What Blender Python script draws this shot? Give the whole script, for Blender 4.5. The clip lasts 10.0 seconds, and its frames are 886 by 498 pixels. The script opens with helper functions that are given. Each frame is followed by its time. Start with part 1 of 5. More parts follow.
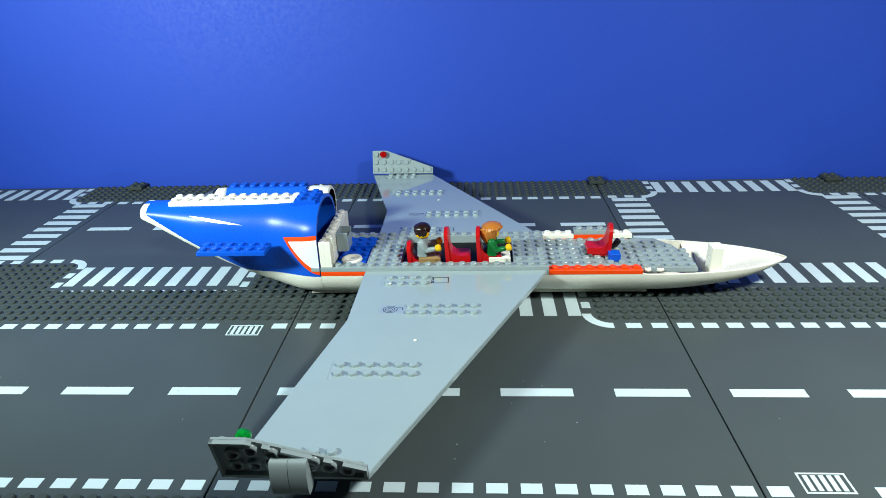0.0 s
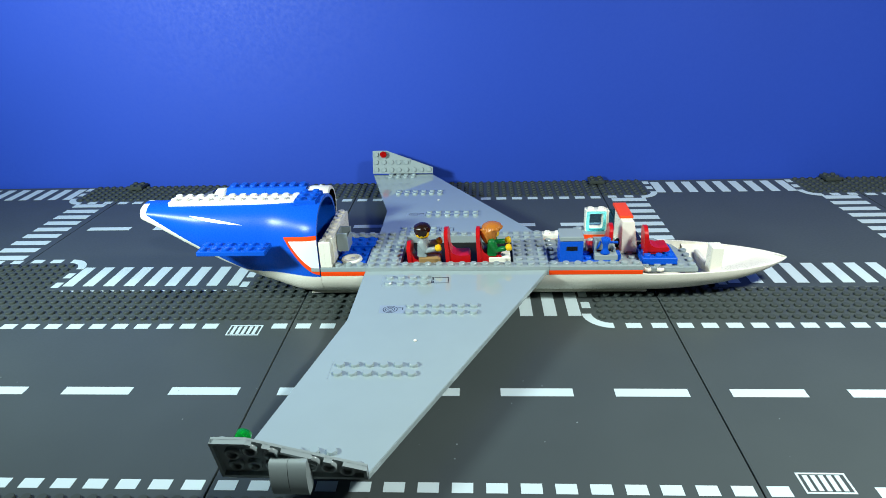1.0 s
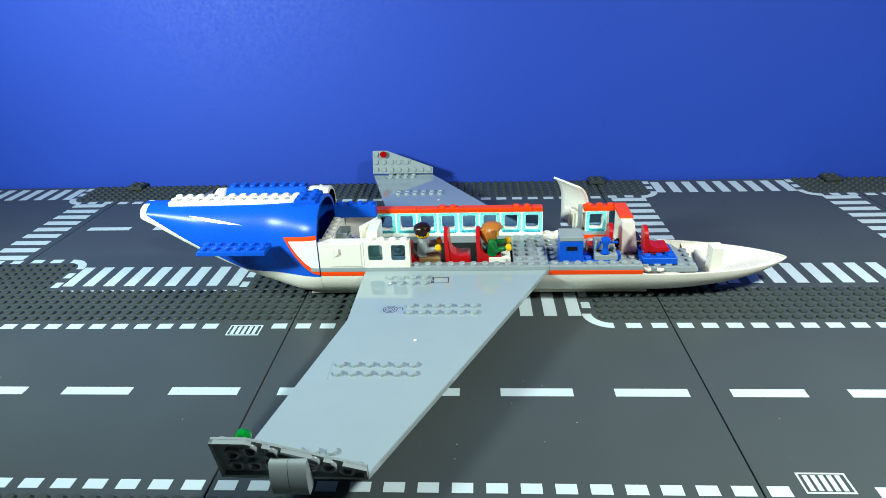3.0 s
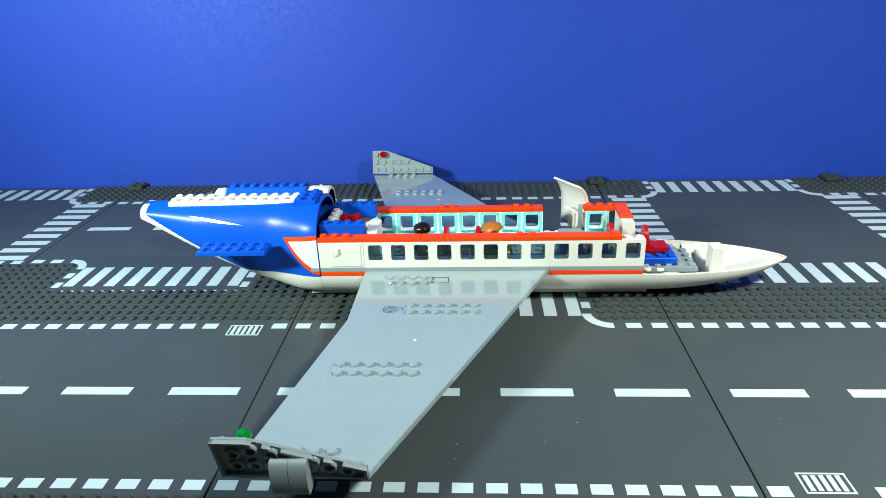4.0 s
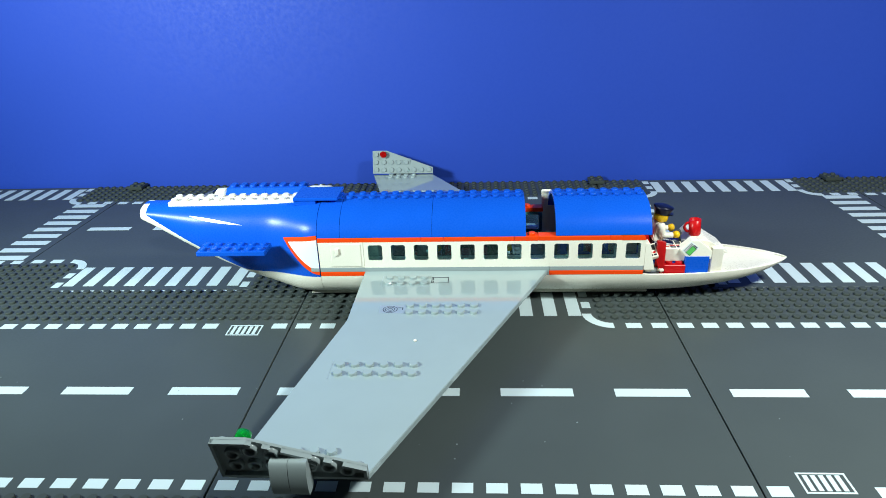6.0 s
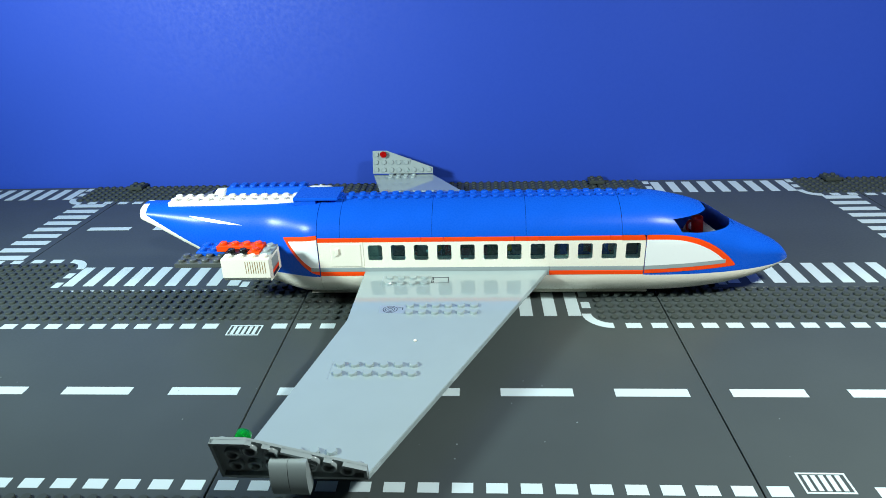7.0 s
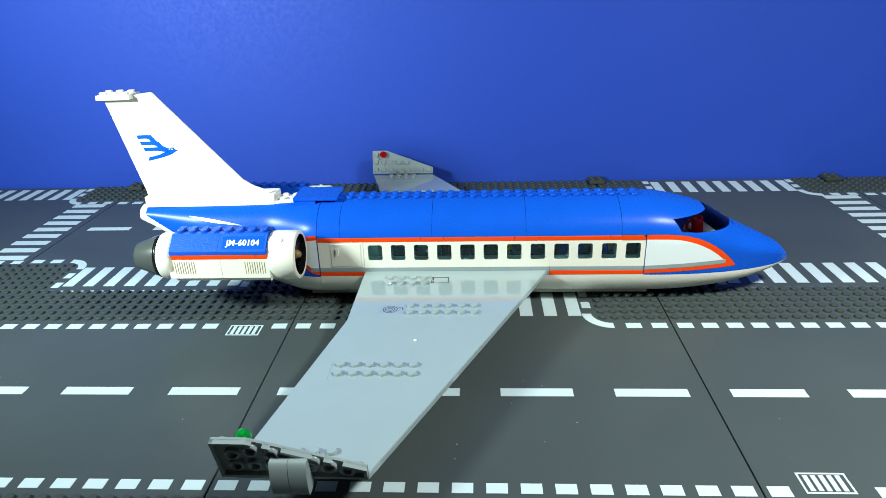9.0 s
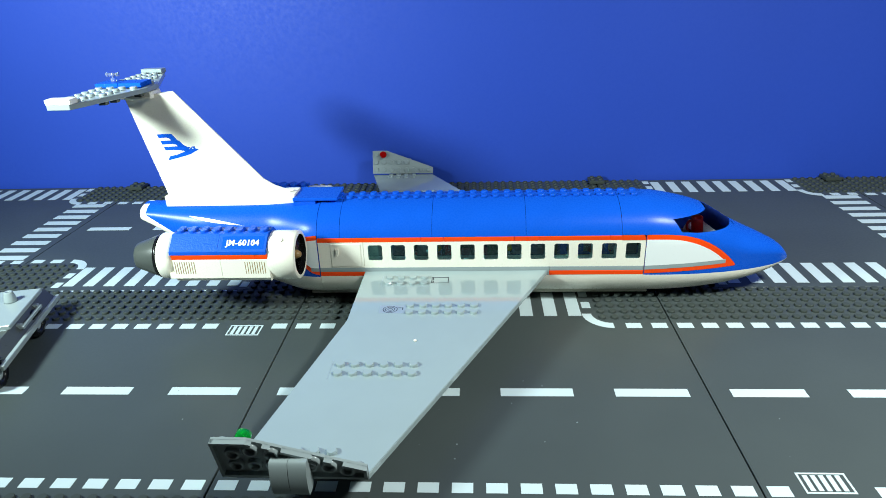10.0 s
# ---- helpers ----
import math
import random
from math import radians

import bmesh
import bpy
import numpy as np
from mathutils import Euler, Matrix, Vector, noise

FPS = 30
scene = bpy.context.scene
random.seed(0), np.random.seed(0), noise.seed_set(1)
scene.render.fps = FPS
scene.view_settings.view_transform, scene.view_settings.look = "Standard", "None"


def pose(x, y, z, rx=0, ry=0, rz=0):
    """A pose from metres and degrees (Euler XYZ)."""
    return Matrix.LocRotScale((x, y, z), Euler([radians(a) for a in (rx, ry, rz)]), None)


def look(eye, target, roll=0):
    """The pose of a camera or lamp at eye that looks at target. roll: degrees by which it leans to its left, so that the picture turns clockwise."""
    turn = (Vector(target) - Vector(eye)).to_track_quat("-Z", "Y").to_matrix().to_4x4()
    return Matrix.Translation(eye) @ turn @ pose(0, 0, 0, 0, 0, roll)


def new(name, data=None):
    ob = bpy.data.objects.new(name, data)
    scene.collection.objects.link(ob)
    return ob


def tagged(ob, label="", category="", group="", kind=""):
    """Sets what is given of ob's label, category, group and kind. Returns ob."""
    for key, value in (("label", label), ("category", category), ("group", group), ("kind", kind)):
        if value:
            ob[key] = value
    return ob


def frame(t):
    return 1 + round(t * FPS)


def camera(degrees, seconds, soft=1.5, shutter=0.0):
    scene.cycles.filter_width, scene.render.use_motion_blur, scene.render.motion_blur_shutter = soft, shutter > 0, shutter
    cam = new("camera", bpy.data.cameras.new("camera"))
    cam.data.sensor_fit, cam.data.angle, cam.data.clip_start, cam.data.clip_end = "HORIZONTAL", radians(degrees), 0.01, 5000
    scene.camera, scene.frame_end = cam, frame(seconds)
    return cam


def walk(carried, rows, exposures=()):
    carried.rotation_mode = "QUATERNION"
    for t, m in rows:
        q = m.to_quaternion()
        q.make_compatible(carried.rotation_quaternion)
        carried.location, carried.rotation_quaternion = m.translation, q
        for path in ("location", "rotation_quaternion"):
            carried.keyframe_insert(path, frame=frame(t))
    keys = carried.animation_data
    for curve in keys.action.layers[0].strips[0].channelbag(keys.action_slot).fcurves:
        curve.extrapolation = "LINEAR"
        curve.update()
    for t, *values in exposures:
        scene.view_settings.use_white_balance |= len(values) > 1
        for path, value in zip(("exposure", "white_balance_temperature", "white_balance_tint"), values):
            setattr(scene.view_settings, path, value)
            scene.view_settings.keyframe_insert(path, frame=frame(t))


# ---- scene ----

# Unit: one stud pitch of the toy bricks, 8 mm.
U = 0.008

# ---- camera and its (still) path ----
cam = camera(68.47, 10.0, soft=0.75)
EYE = Vector((-0.0152, -54.2437, 27.9945)) * U
YAW, PITCH, ROLL = 0.0587, 0.4146, -0.0317
FORWARD = Vector((-math.sin(YAW) * math.cos(PITCH), math.cos(YAW) * math.cos(PITCH), -math.sin(PITCH)))
SHOT = look(EYE, EYE + FORWARD, -math.degrees(ROLL) * -1)
walk(cam, [(0.0, SHOT), (10.0, SHOT)])

# ---- light: two photo lamps in a closed room ----
scene.view_settings.exposure = 0.0
world = bpy.data.worlds.new("world")
scene.world = world
world.use_nodes = True
world.node_tree.nodes["Background"].inputs[0].default_value = (0.8, 0.85, 1.0, 1)
world.node_tree.nodes["Background"].inputs[1].default_value = 0.006


def photo_lamp(eye, target, watts, size, colour):
    data = bpy.data.lights.new("photo_lamp", "AREA")
    data.shape, data.size, data.energy, data.color = "DISK", size, watts, colour
    lamp = new("photo_lamp", data)
    lamp.matrix_world = look(eye, target)
    return lamp


photo_lamp((-0.43, -0.265, 0.292), (-0.16, 0.3, 0.38), 5.6, 0.09, (0.81, 1.0, 0.96))
photo_lamp((0.36, -0.28, 0.50), (0.45, -0.32, 0.0), 6.7, 0.13, (0.91, 1.0, 0.95))


# ---- materials ----
def node_material(name):
    m = bpy.data.materials.new(name)
    m.use_nodes = True
    return m, m.node_tree.nodes, m.node_tree.links, m.node_tree.nodes["Principled BSDF"]


def plastic(name, rgb, rough=0.22, vary=0.06, bump=0.02, coat=0.0, grain=900.0, wear=60.0, ior=1.42):
    """Moulded plastic: slightly uneven tone, handling marks and a faint waviness."""
    m, n, l, p = node_material(name)
    tex = n.new("ShaderNodeTexCoord")
    big, fine = n.new("ShaderNodeTexNoise"), n.new("ShaderNodeTexNoise")
    big.inputs["Scale"].default_value, fine.inputs["Scale"].default_value = wear, grain
    big.inputs["Detail"].default_value, fine.inputs["Detail"].default_value = 4, 2
    l.new(tex.outputs["Object"], big.inputs["Vector"]), l.new(tex.outputs["Object"], fine.inputs["Vector"])
    ramp = n.new("ShaderNodeMapRange")
    ramp.inputs["To Min"].default_value, ramp.inputs["To Max"].default_value = 1 - vary, 1 + vary
    l.new(big.outputs["Fac"], ramp.inputs["Value"])
    mix = n.new("ShaderNodeVectorMath")
    mix.operation = "SCALE"
    mix.inputs[0].default_value = rgb
    l.new(ramp.outputs["Result"], mix.inputs["Scale"])
    l.new(mix.outputs["Vector"], p.inputs["Base Color"])
    rr = n.new("ShaderNodeMapRange")
    rr.inputs["To Min"].default_value, rr.inputs["To Max"].default_value = rough * 0.75, rough * 1.3
    l.new(fine.outputs["Fac"], rr.inputs["Value"])
    l.new(rr.outputs["Result"], p.inputs["Roughness"])
    b = n.new("ShaderNodeBump")
    b.inputs["Strength"].default_value, b.inputs["Distance"].default_value = bump, 0.001
    l.new(big.outputs["Fac"], b.inputs["Height"])
    l.new(b.outputs["Normal"], p.inputs["Normal"])
    p.inputs["IOR"].default_value = ior
    p.inputs["Coat Weight"].default_value = coat
    p.inputs["Coat Roughness"].default_value = 0.06
    return m


def clear_plastic(name, rgb, rough=0.04, alpha=0.0):
    m, n, l, p = node_material(name)
    p.inputs["Base Color"].default_value = (*rgb, 1)
    p.inputs["Roughness"].default_value = rough
    p.inputs["Transmission Weight"].default_value = 1.0 - alpha
    p.inputs["IOR"].default_value = 1.2
    return m


BLUE = plastic("blue_plastic", (0.005, 0.094, 0.61), 0.27, ior=1.25)
ROUGH_BLUE = plastic("grained_blue_plastic", (0.005, 0.098, 0.63), 0.4, 0.1, 0.32, wear=900, ior=1.36)
WHITE = plastic("white_plastic", (0.92, 0.88, 0.76), 0.28, 0.03)
PRINT_WHITE = plastic("white_print", (0.86, 0.90, 0.90), 0.3, 0.02)
STICKER = plastic("pale_blue_sticker", (0.30, 0.37, 0.47), 0.3, 0.04)
ORANGE = plastic("orange_red_plastic", (0.95, 0.066, 0.003), 0.35, ior=1.36)
RED = plastic("red_plastic", (0.52, 0.006, 0.008), 0.3, ior=1.36)
GREY = plastic("light_grey_plastic", (0.31, 0.365, 0.375), 0.22, 0.05)
WING = plastic("glossy_grey_wing_plastic", (0.35, 0.43, 0.44), 0.08, 0.035, 0.006, coat=0.6, ior=1.5)
DARK = plastic("dark_grey_plastic", (0.075, 0.085, 0.08), 0.3)
FLOOR_BLACK = plastic("matt_black_plastic", (0.008, 0.007, 0.007), 0.6, ior=1.3)
BLACK = plastic("black_plastic", (0.008, 0.008, 0.009), 0.25)
YELLOW = plastic("yellow_plastic", (0.85, 0.50, 0.01), 0.25)
BROWN = plastic("dark_brown_plastic", (0.018, 0.007, 0.005), 0.25)
HAIR = plastic("orange_brown_plastic", (0.50, 0.16, 0.02), 0.25)
GREEN = plastic("green_plastic", (0.004, 0.15, 0.03), 0.25)
NAVY = plastic("navy_plastic", (0.004, 0.006, 0.025), 0.3)
SKINTAN = plastic("tan_plastic", (0.33, 0.2, 0.08), 0.3)
ROAD = plastic("road_grey_baseplate_plastic", (0.064, 0.078, 0.079), 0.36, 0.12, 0.03, grain=500, wear=18, ior=1.29)
STUD = plastic("baseplate_stud_plastic", (0.05, 0.061, 0.056), 0.48, 0.08, ior=1.32)
PAINT = plastic("white_road_paint", (0.60, 0.71, 0.74), 0.4, 0.05)
CLEAR_BLUE = clear_plastic("clear_light_blue_plastic", (0.24, 0.62, 0.70), 0.04, 0.02)
CLEAR_PALE = clear_plastic("clear_pale_blue_plastic", (0.38, 0.62, 0.67), 0.03, 0.02)
CLEAR_RIM = clear_plastic("clear_aqua_plastic", (0.22, 0.66, 0.72), 0.06, 0.08)
CLEAR_DARK = clear_plastic("clear_smoke_plastic", (0.16, 0.20, 0.26))
CLEAR_RED = clear_plastic("clear_red_plastic", (0.75, 0.01, 0.01), 0.05, 0.4)
CLEAR_GREEN = clear_plastic("clear_green_plastic", (0.01, 0.55, 0.08), 0.05, 0.4)
SCREEN = plastic("green_screen_print", (0.12, 0.55, 0.12), 0.3, 0.03)
CLEAR_ICE = clear_plastic("clear_colourless_plastic", (0.93, 0.97, 1.0), 0.05, 0.1)
CARD = plastic("blue_backdrop_card", (0.017, 0.064, 0.47), 0.62, 0.07, 0.03, grain=300, wear=5)
TABLE = plastic("table_board", (0.06, 0.057, 0.055), 0.5, 0.1)
ROOM = plastic("dark_grey_wall_paint", (0.06, 0.06, 0.06), 0.8, 0.03, wear=3)


# ---- mesh helpers (all lengths in studs) ----
def part(name, bm, material, parent=None, label="", at=(0, 0, 0), smooth=False, turn=None):
    """Links a bmesh as one mesh object under a thing or a part."""
    for v in bm.verts:
        v.co *= U
    if smooth:
        for f in bm.faces:
            f.smooth = True
    me = bpy.data.meshes.new(name)
    bm.to_mesh(me)
    bm.free()
    for m in (material if isinstance(material, (list, tuple)) else [material]):
        me.materials.append(m)
    return put(name, me, parent, label, at, turn)


def put(name, me, parent=None, label="", at=(0, 0, 0), turn=None):
    ob = new(name, me)
    ob.parent = parent
    ob.matrix_basis = Matrix.Translation(Vector(at) * U) @ (turn or Matrix.Identity(4))
    if label:
        tagged(ob, label)
    return ob


def thing(name, at, label, category, group="", kind="", turn=None):
    ob = new(name)
    ob.empty_display_size = 0.01
    ob.matrix_basis = Matrix.Translation(Vector(at) * U) @ (turn or Matrix.Identity(4))
    return tagged(ob, label, category, group, kind)


def block(bm, x0, x1, y0, y1, z0, z1, bev=0.035, mi=0):
    """A box with small worn edges."""
    b = bmesh.new()
    bmesh.ops.create_cube(b, size=1)
    for v in b.verts:
        v.co = ((x0 + x1) / 2 + v.co.x * (x1 - x0), (y0 + y1) / 2 + v.co.y * (y1 - y0), (z0 + z1) / 2 + v.co.z * (z1 - z0))
    if bev:
        bmesh.ops.bevel(b, geom=b.edges[:], offset=bev, segments=1, affect="EDGES")
    merge(bm, b, mi)


def merge(bm, b, mi=0, m=None):
    made = [bm.verts.new(m @ v.co if m else v.co) for v in b.verts]
    b.verts.index_update()
    for f in b.faces:
        try:
            g = bm.faces.new([made[v.index] for v in f.verts])
            g.material_index, g.smooth = mi, f.smooth
        except ValueError:
            pass
    b.free()


def lathe(bm, rings, n=20, mi=0, m=None, caps=True, smooth=True):
    """Rings of (radius, z) round the z axis, moved by m."""
    m = m or Matrix.Identity(4)
    rows = [[bm.verts.new(m @ Vector((r * math.cos(2 * math.pi * i / n), r * math.sin(2 * math.pi * i / n), z))) for i in range(n)] for r, z in rings]
    for a, b in zip(rows, rows[1:]):
        for i in range(n):
            f = bm.faces.new((a[i], a[(i + 1) % n], b[(i + 1) % n], b[i]))
            f.material_index, f.smooth = mi, smooth
    if caps:
        f = bm.faces.new(rows[-1])
        f.material_index = mi
        f = bm.faces.new(rows[0][::-1])
        f.material_index = mi


def stud(bm, x, y, z, n=12, mi=0, m=None):
    base = (m or Matrix.Identity(4)) @ Matrix.Translation((x, y, z))
    rows = [[bm.verts.new(base @ Vector((r * math.cos(2 * math.pi * i / n), r * math.sin(2 * math.pi * i / n), h))) for i in range(n)]
            for r, h in ((0.3, 0.0), (0.3, 0.18), (0.275, 0.21))]
    for k, (a, b) in enumerate(zip(rows, rows[1:])):
        for i in range(n):
            f = bm.faces.new((a[i], a[(i + 1) % n], b[(i + 1) % n], b[i]))
            f.smooth, f.material_index = k == 0, mi
    bm.faces.new(rows[-1]).material_index = mi


def prism(bm, outline, z0, z1, mi=0, m=None):
    """A flat outline in x, y drawn up from z0 to z1."""
    m = m or Matrix.Identity(4)
    a = [bm.verts.new(m @ Vector((x, y, z0))) for x, y in outline]
    b = [bm.verts.new(m @ Vector((x, y, z1))) for x, y in outline]
    n = len(a)
    faces = [bm.faces.new(a[::-1]), bm.faces.new(b)] + [bm.faces.new((a[i], a[(i + 1) % n], b[(i + 1) % n], b[i])) for i in range(n)]
    for f in faces:
        f.material_index = mi
    bmesh.ops.recalc_face_normals(bm, faces=faces)


BRICKS = {}


def brick(name, parent, s, w, h, ls, lw, lh, material, studs=True, label=""):
    """A brick or plate of ls x lw studs and height lh with its corner at (s, w, h)."""
    key = (name, ls, lw, lh, material.name, studs)
    if key not in BRICKS:
        bm = bmesh.new()
        block(bm, 0.012, ls - 0.012, 0.012, lw - 0.012, 0.0, lh - 0.004, 0.03)
        if studs:
            for i in range(int(ls)):
                for j in range(int(lw)):
                    stud(bm, i + 0.5, j + 0.5, lh - 0.004)
        ob = part(name, bm, material, parent, label, (s, w, h))
        BRICKS[key] = ob.data
        return ob
    return put(name, BRICKS[key], parent, label, (s, w, h))


def sheet_grid(bm, fn, us, vs, mi=0, smooth=True, flip=False):
    """A surface fn(u, v) over two lists of parameters."""
    rows = [[bm.verts.new(fn(u, v)) for v in vs] for u in us]
    for i in range(len(us) - 1):
        for j in range(len(vs) - 1):
            q = (rows[i][j], rows[i + 1][j], rows[i + 1][j + 1], rows[i][j + 1])
            f = bm.faces.new(q[::-1] if flip else q)
            f.material_index, f.smooth = mi, smooth


def steps(a, b, n):
    return [a + (b - a) * i / n for i in range(n + 1)]


def ease(x):
    x = min(1.0, max(0.0, x))
    return x * x * (3 - 2 * x)


# ---- the place: room, table, backdrop ----
def setting():
    bm = bmesh.new()
    block(bm, -150, 190, -170, 60, -5.0, -0.2, 0.2)
    tagged(part("table", bm, TABLE), "plain dark grey-brown table top under the road plates", "table", kind="structure")
    bm = bmesh.new()
    block(bm, -110, 110, 32.35, 32.8, -0.2, 75, 0.05)
    tagged(part("backdrop", bm, CARD), "deep blue card backdrop standing behind the plates", "backdrop", kind="structure")
    for name, (x0, x1, y0, y1, z0, z1) in {
        "floor": (-260, 260, -310, 210, -102, -100), "ceiling": (-260, 260, -310, 210, 220, 222),
        "wall_north": (-260, 260, 210, 212, -100, 220), "wall_south": (-260, 260, -312, -310, -100, 220),
        "wall_west": (-262, -260, -310, 210, -100, 220), "wall_east": (260, 262, -310, 210, -100, 220)}.items():
        bm = bmesh.new()
        block(bm, x0, x1, y0, y1, z0, z1, 0)
        tagged(part(name, bm, ROOM), "plain dark grey painted room surface", name.split("_")[0], kind="structure")


setting()


# ---- road baseplates, 32 x 32 studs each ----
MARKS = {}


def mark(parent, name, x0, x1, y0, y1):
    """A flat printed bar in white."""
    key = (round(x1 - x0, 3), round(y1 - y0, 3))
    if key not in MARKS:
        bm = bmesh.new()
        block(bm, 0, key[0], 0, key[1], -0.02, 0.02, 0)
        ob = part(name, bm, PAINT, parent, "", (x0, y0, 0))
        MARKS[key] = ob.data
        return ob
    return put(name, MARKS[key], parent, "", (x0, y0, 0))


def ring_mark(parent, cx, cy, r0, r1, a0, a1):
    bm = bmesh.new()
    pts = [(cx + r * math.cos(radians(a)), cy + r * math.sin(radians(a))) for r, seq in ((r1, steps(a0, a1, 8)), (r0, steps(a1, a0, 8))) for a in seq]
    prism(bm, pts, -0.02, 0.02)
    part("kerb_line", bm, PAINT, parent)


def baseplate(cx, cy, arms, label, drain=None):
    """A plate centred at (cx, cy). arms: the sides ('nesw') to which its road runs; others keep a six-stud verge."""
    t = thing("road_baseplate", (cx, cy, 0), label, "baseplate", "road baseplates on the table")
    bm = bmesh.new()
    block(bm, -15.95, 15.95, -15.95, 15.95, -0.2, 0, 0.03)
    part("plate", bm, ROAD, t)
    bm = bmesh.new()
    for i in range(32):
        for j in range(32):
            x, y = i - 15.5, j - 15.5
            edge = (x < -10) * "w" + (x > 10) * "e" + (y < -10) * "s" + (y > 10) * "n"
            if edge and not (len(edge) == 1 and edge in arms):
                stud(bm, x, y, 0, 10)
    tagged(part("studs", bm, STUD, t), kind="stuff")
    turns = {"n": 0, "w": 90, "s": 180, "e": 270}
    cross = len(arms) > 2
    zebras = arms if len(arms) == 4 else [a for a in arms if cross and a in "ns"]
    for side, angle in turns.items():
        if side in arms:
            if side not in zebras:
                for sgn in (-1, 1) if cross else ():
                    if ("s" if (sgn < 0) == (side == "w") else "n") in arms:
                        for v in (12.2, 14.3):
                            zebra_bar(t, sgn * 9.22 - 0.4, sgn * 9.22 + 0.4, v, v + 1.25, angle, "kerb_dash")
                continue
            # zebra bars on the arm of a junction, with short kerb dashes at both ends
            for k in range(9):
                u = -8.25 + 2.06 * k
                zebra_bar(t, u - 0.55, u + 0.55, 10.85, 15.1, angle)
            for sgn in (-1, 1):
                zebra_bar(t, sgn * 9.4 - 0.38, sgn * 9.4 + 0.38, 14.3, 15.4, angle, "kerb_dash")
                zebra_bar(t, sgn * 9.4 - 0.38, sgn * 9.4 + 0.38, 12.2, 13.3, angle, "kerb_dash")
            continue
        # dashed kerb line along the verge
        for k in range(16):
            u = -15.6 + 2 * k
            if drain == side and k in ((13, 14) if side == "n" else (13, 14)):
                continue
            zebra_bar(t, u, u + 1.25, 8.82, 9.62, angle, "kerb_dash")
    if cross:
        for sx in (-1, 1):
            for sy in (-1, 1):
                has = ("e" if sx > 0 else "w") in arms and ("n" if sy > 0 else "s") in arms
                if has:
                    a0 = {(1, 1): 180, (-1, 1): 270, (1, -1): 90, (-1, -1): 0}[sx, sy]
                    ring_mark(t, sx * 11.2, sy * 11.2, 1.58, 2.38, a0, a0 + 90)
    if len(arms) < 4:
        for k in range(4):
            u = -14.5 + 8 * k
            mark(t, "centre_dash", u, u + 5.1, -0.45, 0.45)
    if drain:
        if drain == "n":
            # a white line on the edge towards the junction, seen between the studs
            mark(t, "edge_line", -9.0, 9.0, 15.8, 15.94)
        x0, y0 = (10.8, 7.72) if drain == "n" else (-13.6, -9.35)
        for a, b, c, d in ((0, 2.8, 0, 0.12), (0, 2.8, 1.53, 1.65), (0, 0.12, 0.12, 1.53), (2.68, 2.8, 0.12, 1.53)):
            mark(t, "drain_frame", x0 + a, x0 + b, y0 + c, y0 + d)
        for k in range(5):
            mark(t, "drain_slot", x0 + 0.32 + 0.46 * k, x0 + 0.6 + 0.46 * k, y0 + 0.2, y0 + 1.45)
    return t


def zebra_bar(t, x0, x1, y0, y1, angle, name="zebra_bar"):
    key = ("bar", round(x1 - x0, 3), round(y1 - y0, 3))
    turn = pose(0, 0, 0, 0, 0, angle)
    if key not in MARKS:
        bm = bmesh.new()
        block(bm, 0, x1 - x0, 0, y1 - y0, -0.02, 0.02, 0)
        ob = part(name, bm, PAINT, t)
        MARKS[key] = ob.data
    else:
        ob = put(name, MARKS[key], t)
    ob.matrix_basis = turn @ Matrix.Translation(Vector((x0, y0, 0)) * U)
    return ob


STRAIGHT = "dark grey studded baseplate with a straight dashed road"
TEE = "dark grey studded baseplate printed with a road junction and zebra crossing"
baseplate(-32, -16, "ew", STRAIGHT + " and a drain", drain="n")
baseplate(0, -16, "new", TEE)
baseplate(32, -16, "ew", STRAIGHT + " and a drain", drain="s")
baseplate(-64, 16, "nesw", TEE)
baseplate(-32, 16, "esw", TEE)
baseplate(0, 16, "ew", STRAIGHT)
baseplate(32, 16, "nesw", TEE)
baseplate(64, 16, "ew", STRAIGHT)
for x in (-47.7, 16.0, 46.8):
    t = thing("connector_plate", (x - 1, 30.0, 0.21), "small dark grey plate pressed over the joint of two baseplates", "plate", "connector plates along the backdrop")
    brick("plate", t, 0, 0, 0, 2, 2, 0.4, STUD)


# ---- the toy airliner. Its own space: s along the body to the nose, w across it away from the near side, h up ----
A = pose(-13.9075 * U, -3.0912 * U, 2.8992 * U, 0, -0.29, -0.544)
plane = thing("toy_airliner", (0, 0, 0), "blue and white brick-built toy airliner lying on the road plates", "toy airliner")
plane.matrix_basis = A
ARRIVALS = []


def arrive(ob, t, before=()):
    """ob is put on by an unseen builder at t. before: rows (seconds, pose) on its way from the table to its seat."""
    ARRIVALS.append((ob, t, list(before)))
    return ob


def add(name, s, w, h, ls, lw, lh, material, t=0.0, studs=True, label=""):
    ob = brick(name, plane, s, w, h, ls, lw, lh, material, studs, label)
    return arrive(ob, t) if t else ob


def half_width(s):
    """Half the body's width along its length."""
    if s < 0:
        return 4.0 - 0.9 * ease(-s / 5) - 1.0 * max(0, -s - 1) / 16.3 - 0.6 * ease((-s - 10) / 6.6)
    if s > 28:
        u = min(1.0, (s - 28) / 13.62)
        return 4.0 * max(0.0, 1 - u ** 2.1) ** 0.68
    return 4.0


NOSE = ((0.0, 1.0), (0.2, 0.95), (0.433, 0.80), (0.627, 0.55), (0.821, 0.35), (0.93, 0.215), (0.985, 0.08), (1.0, 0.0))


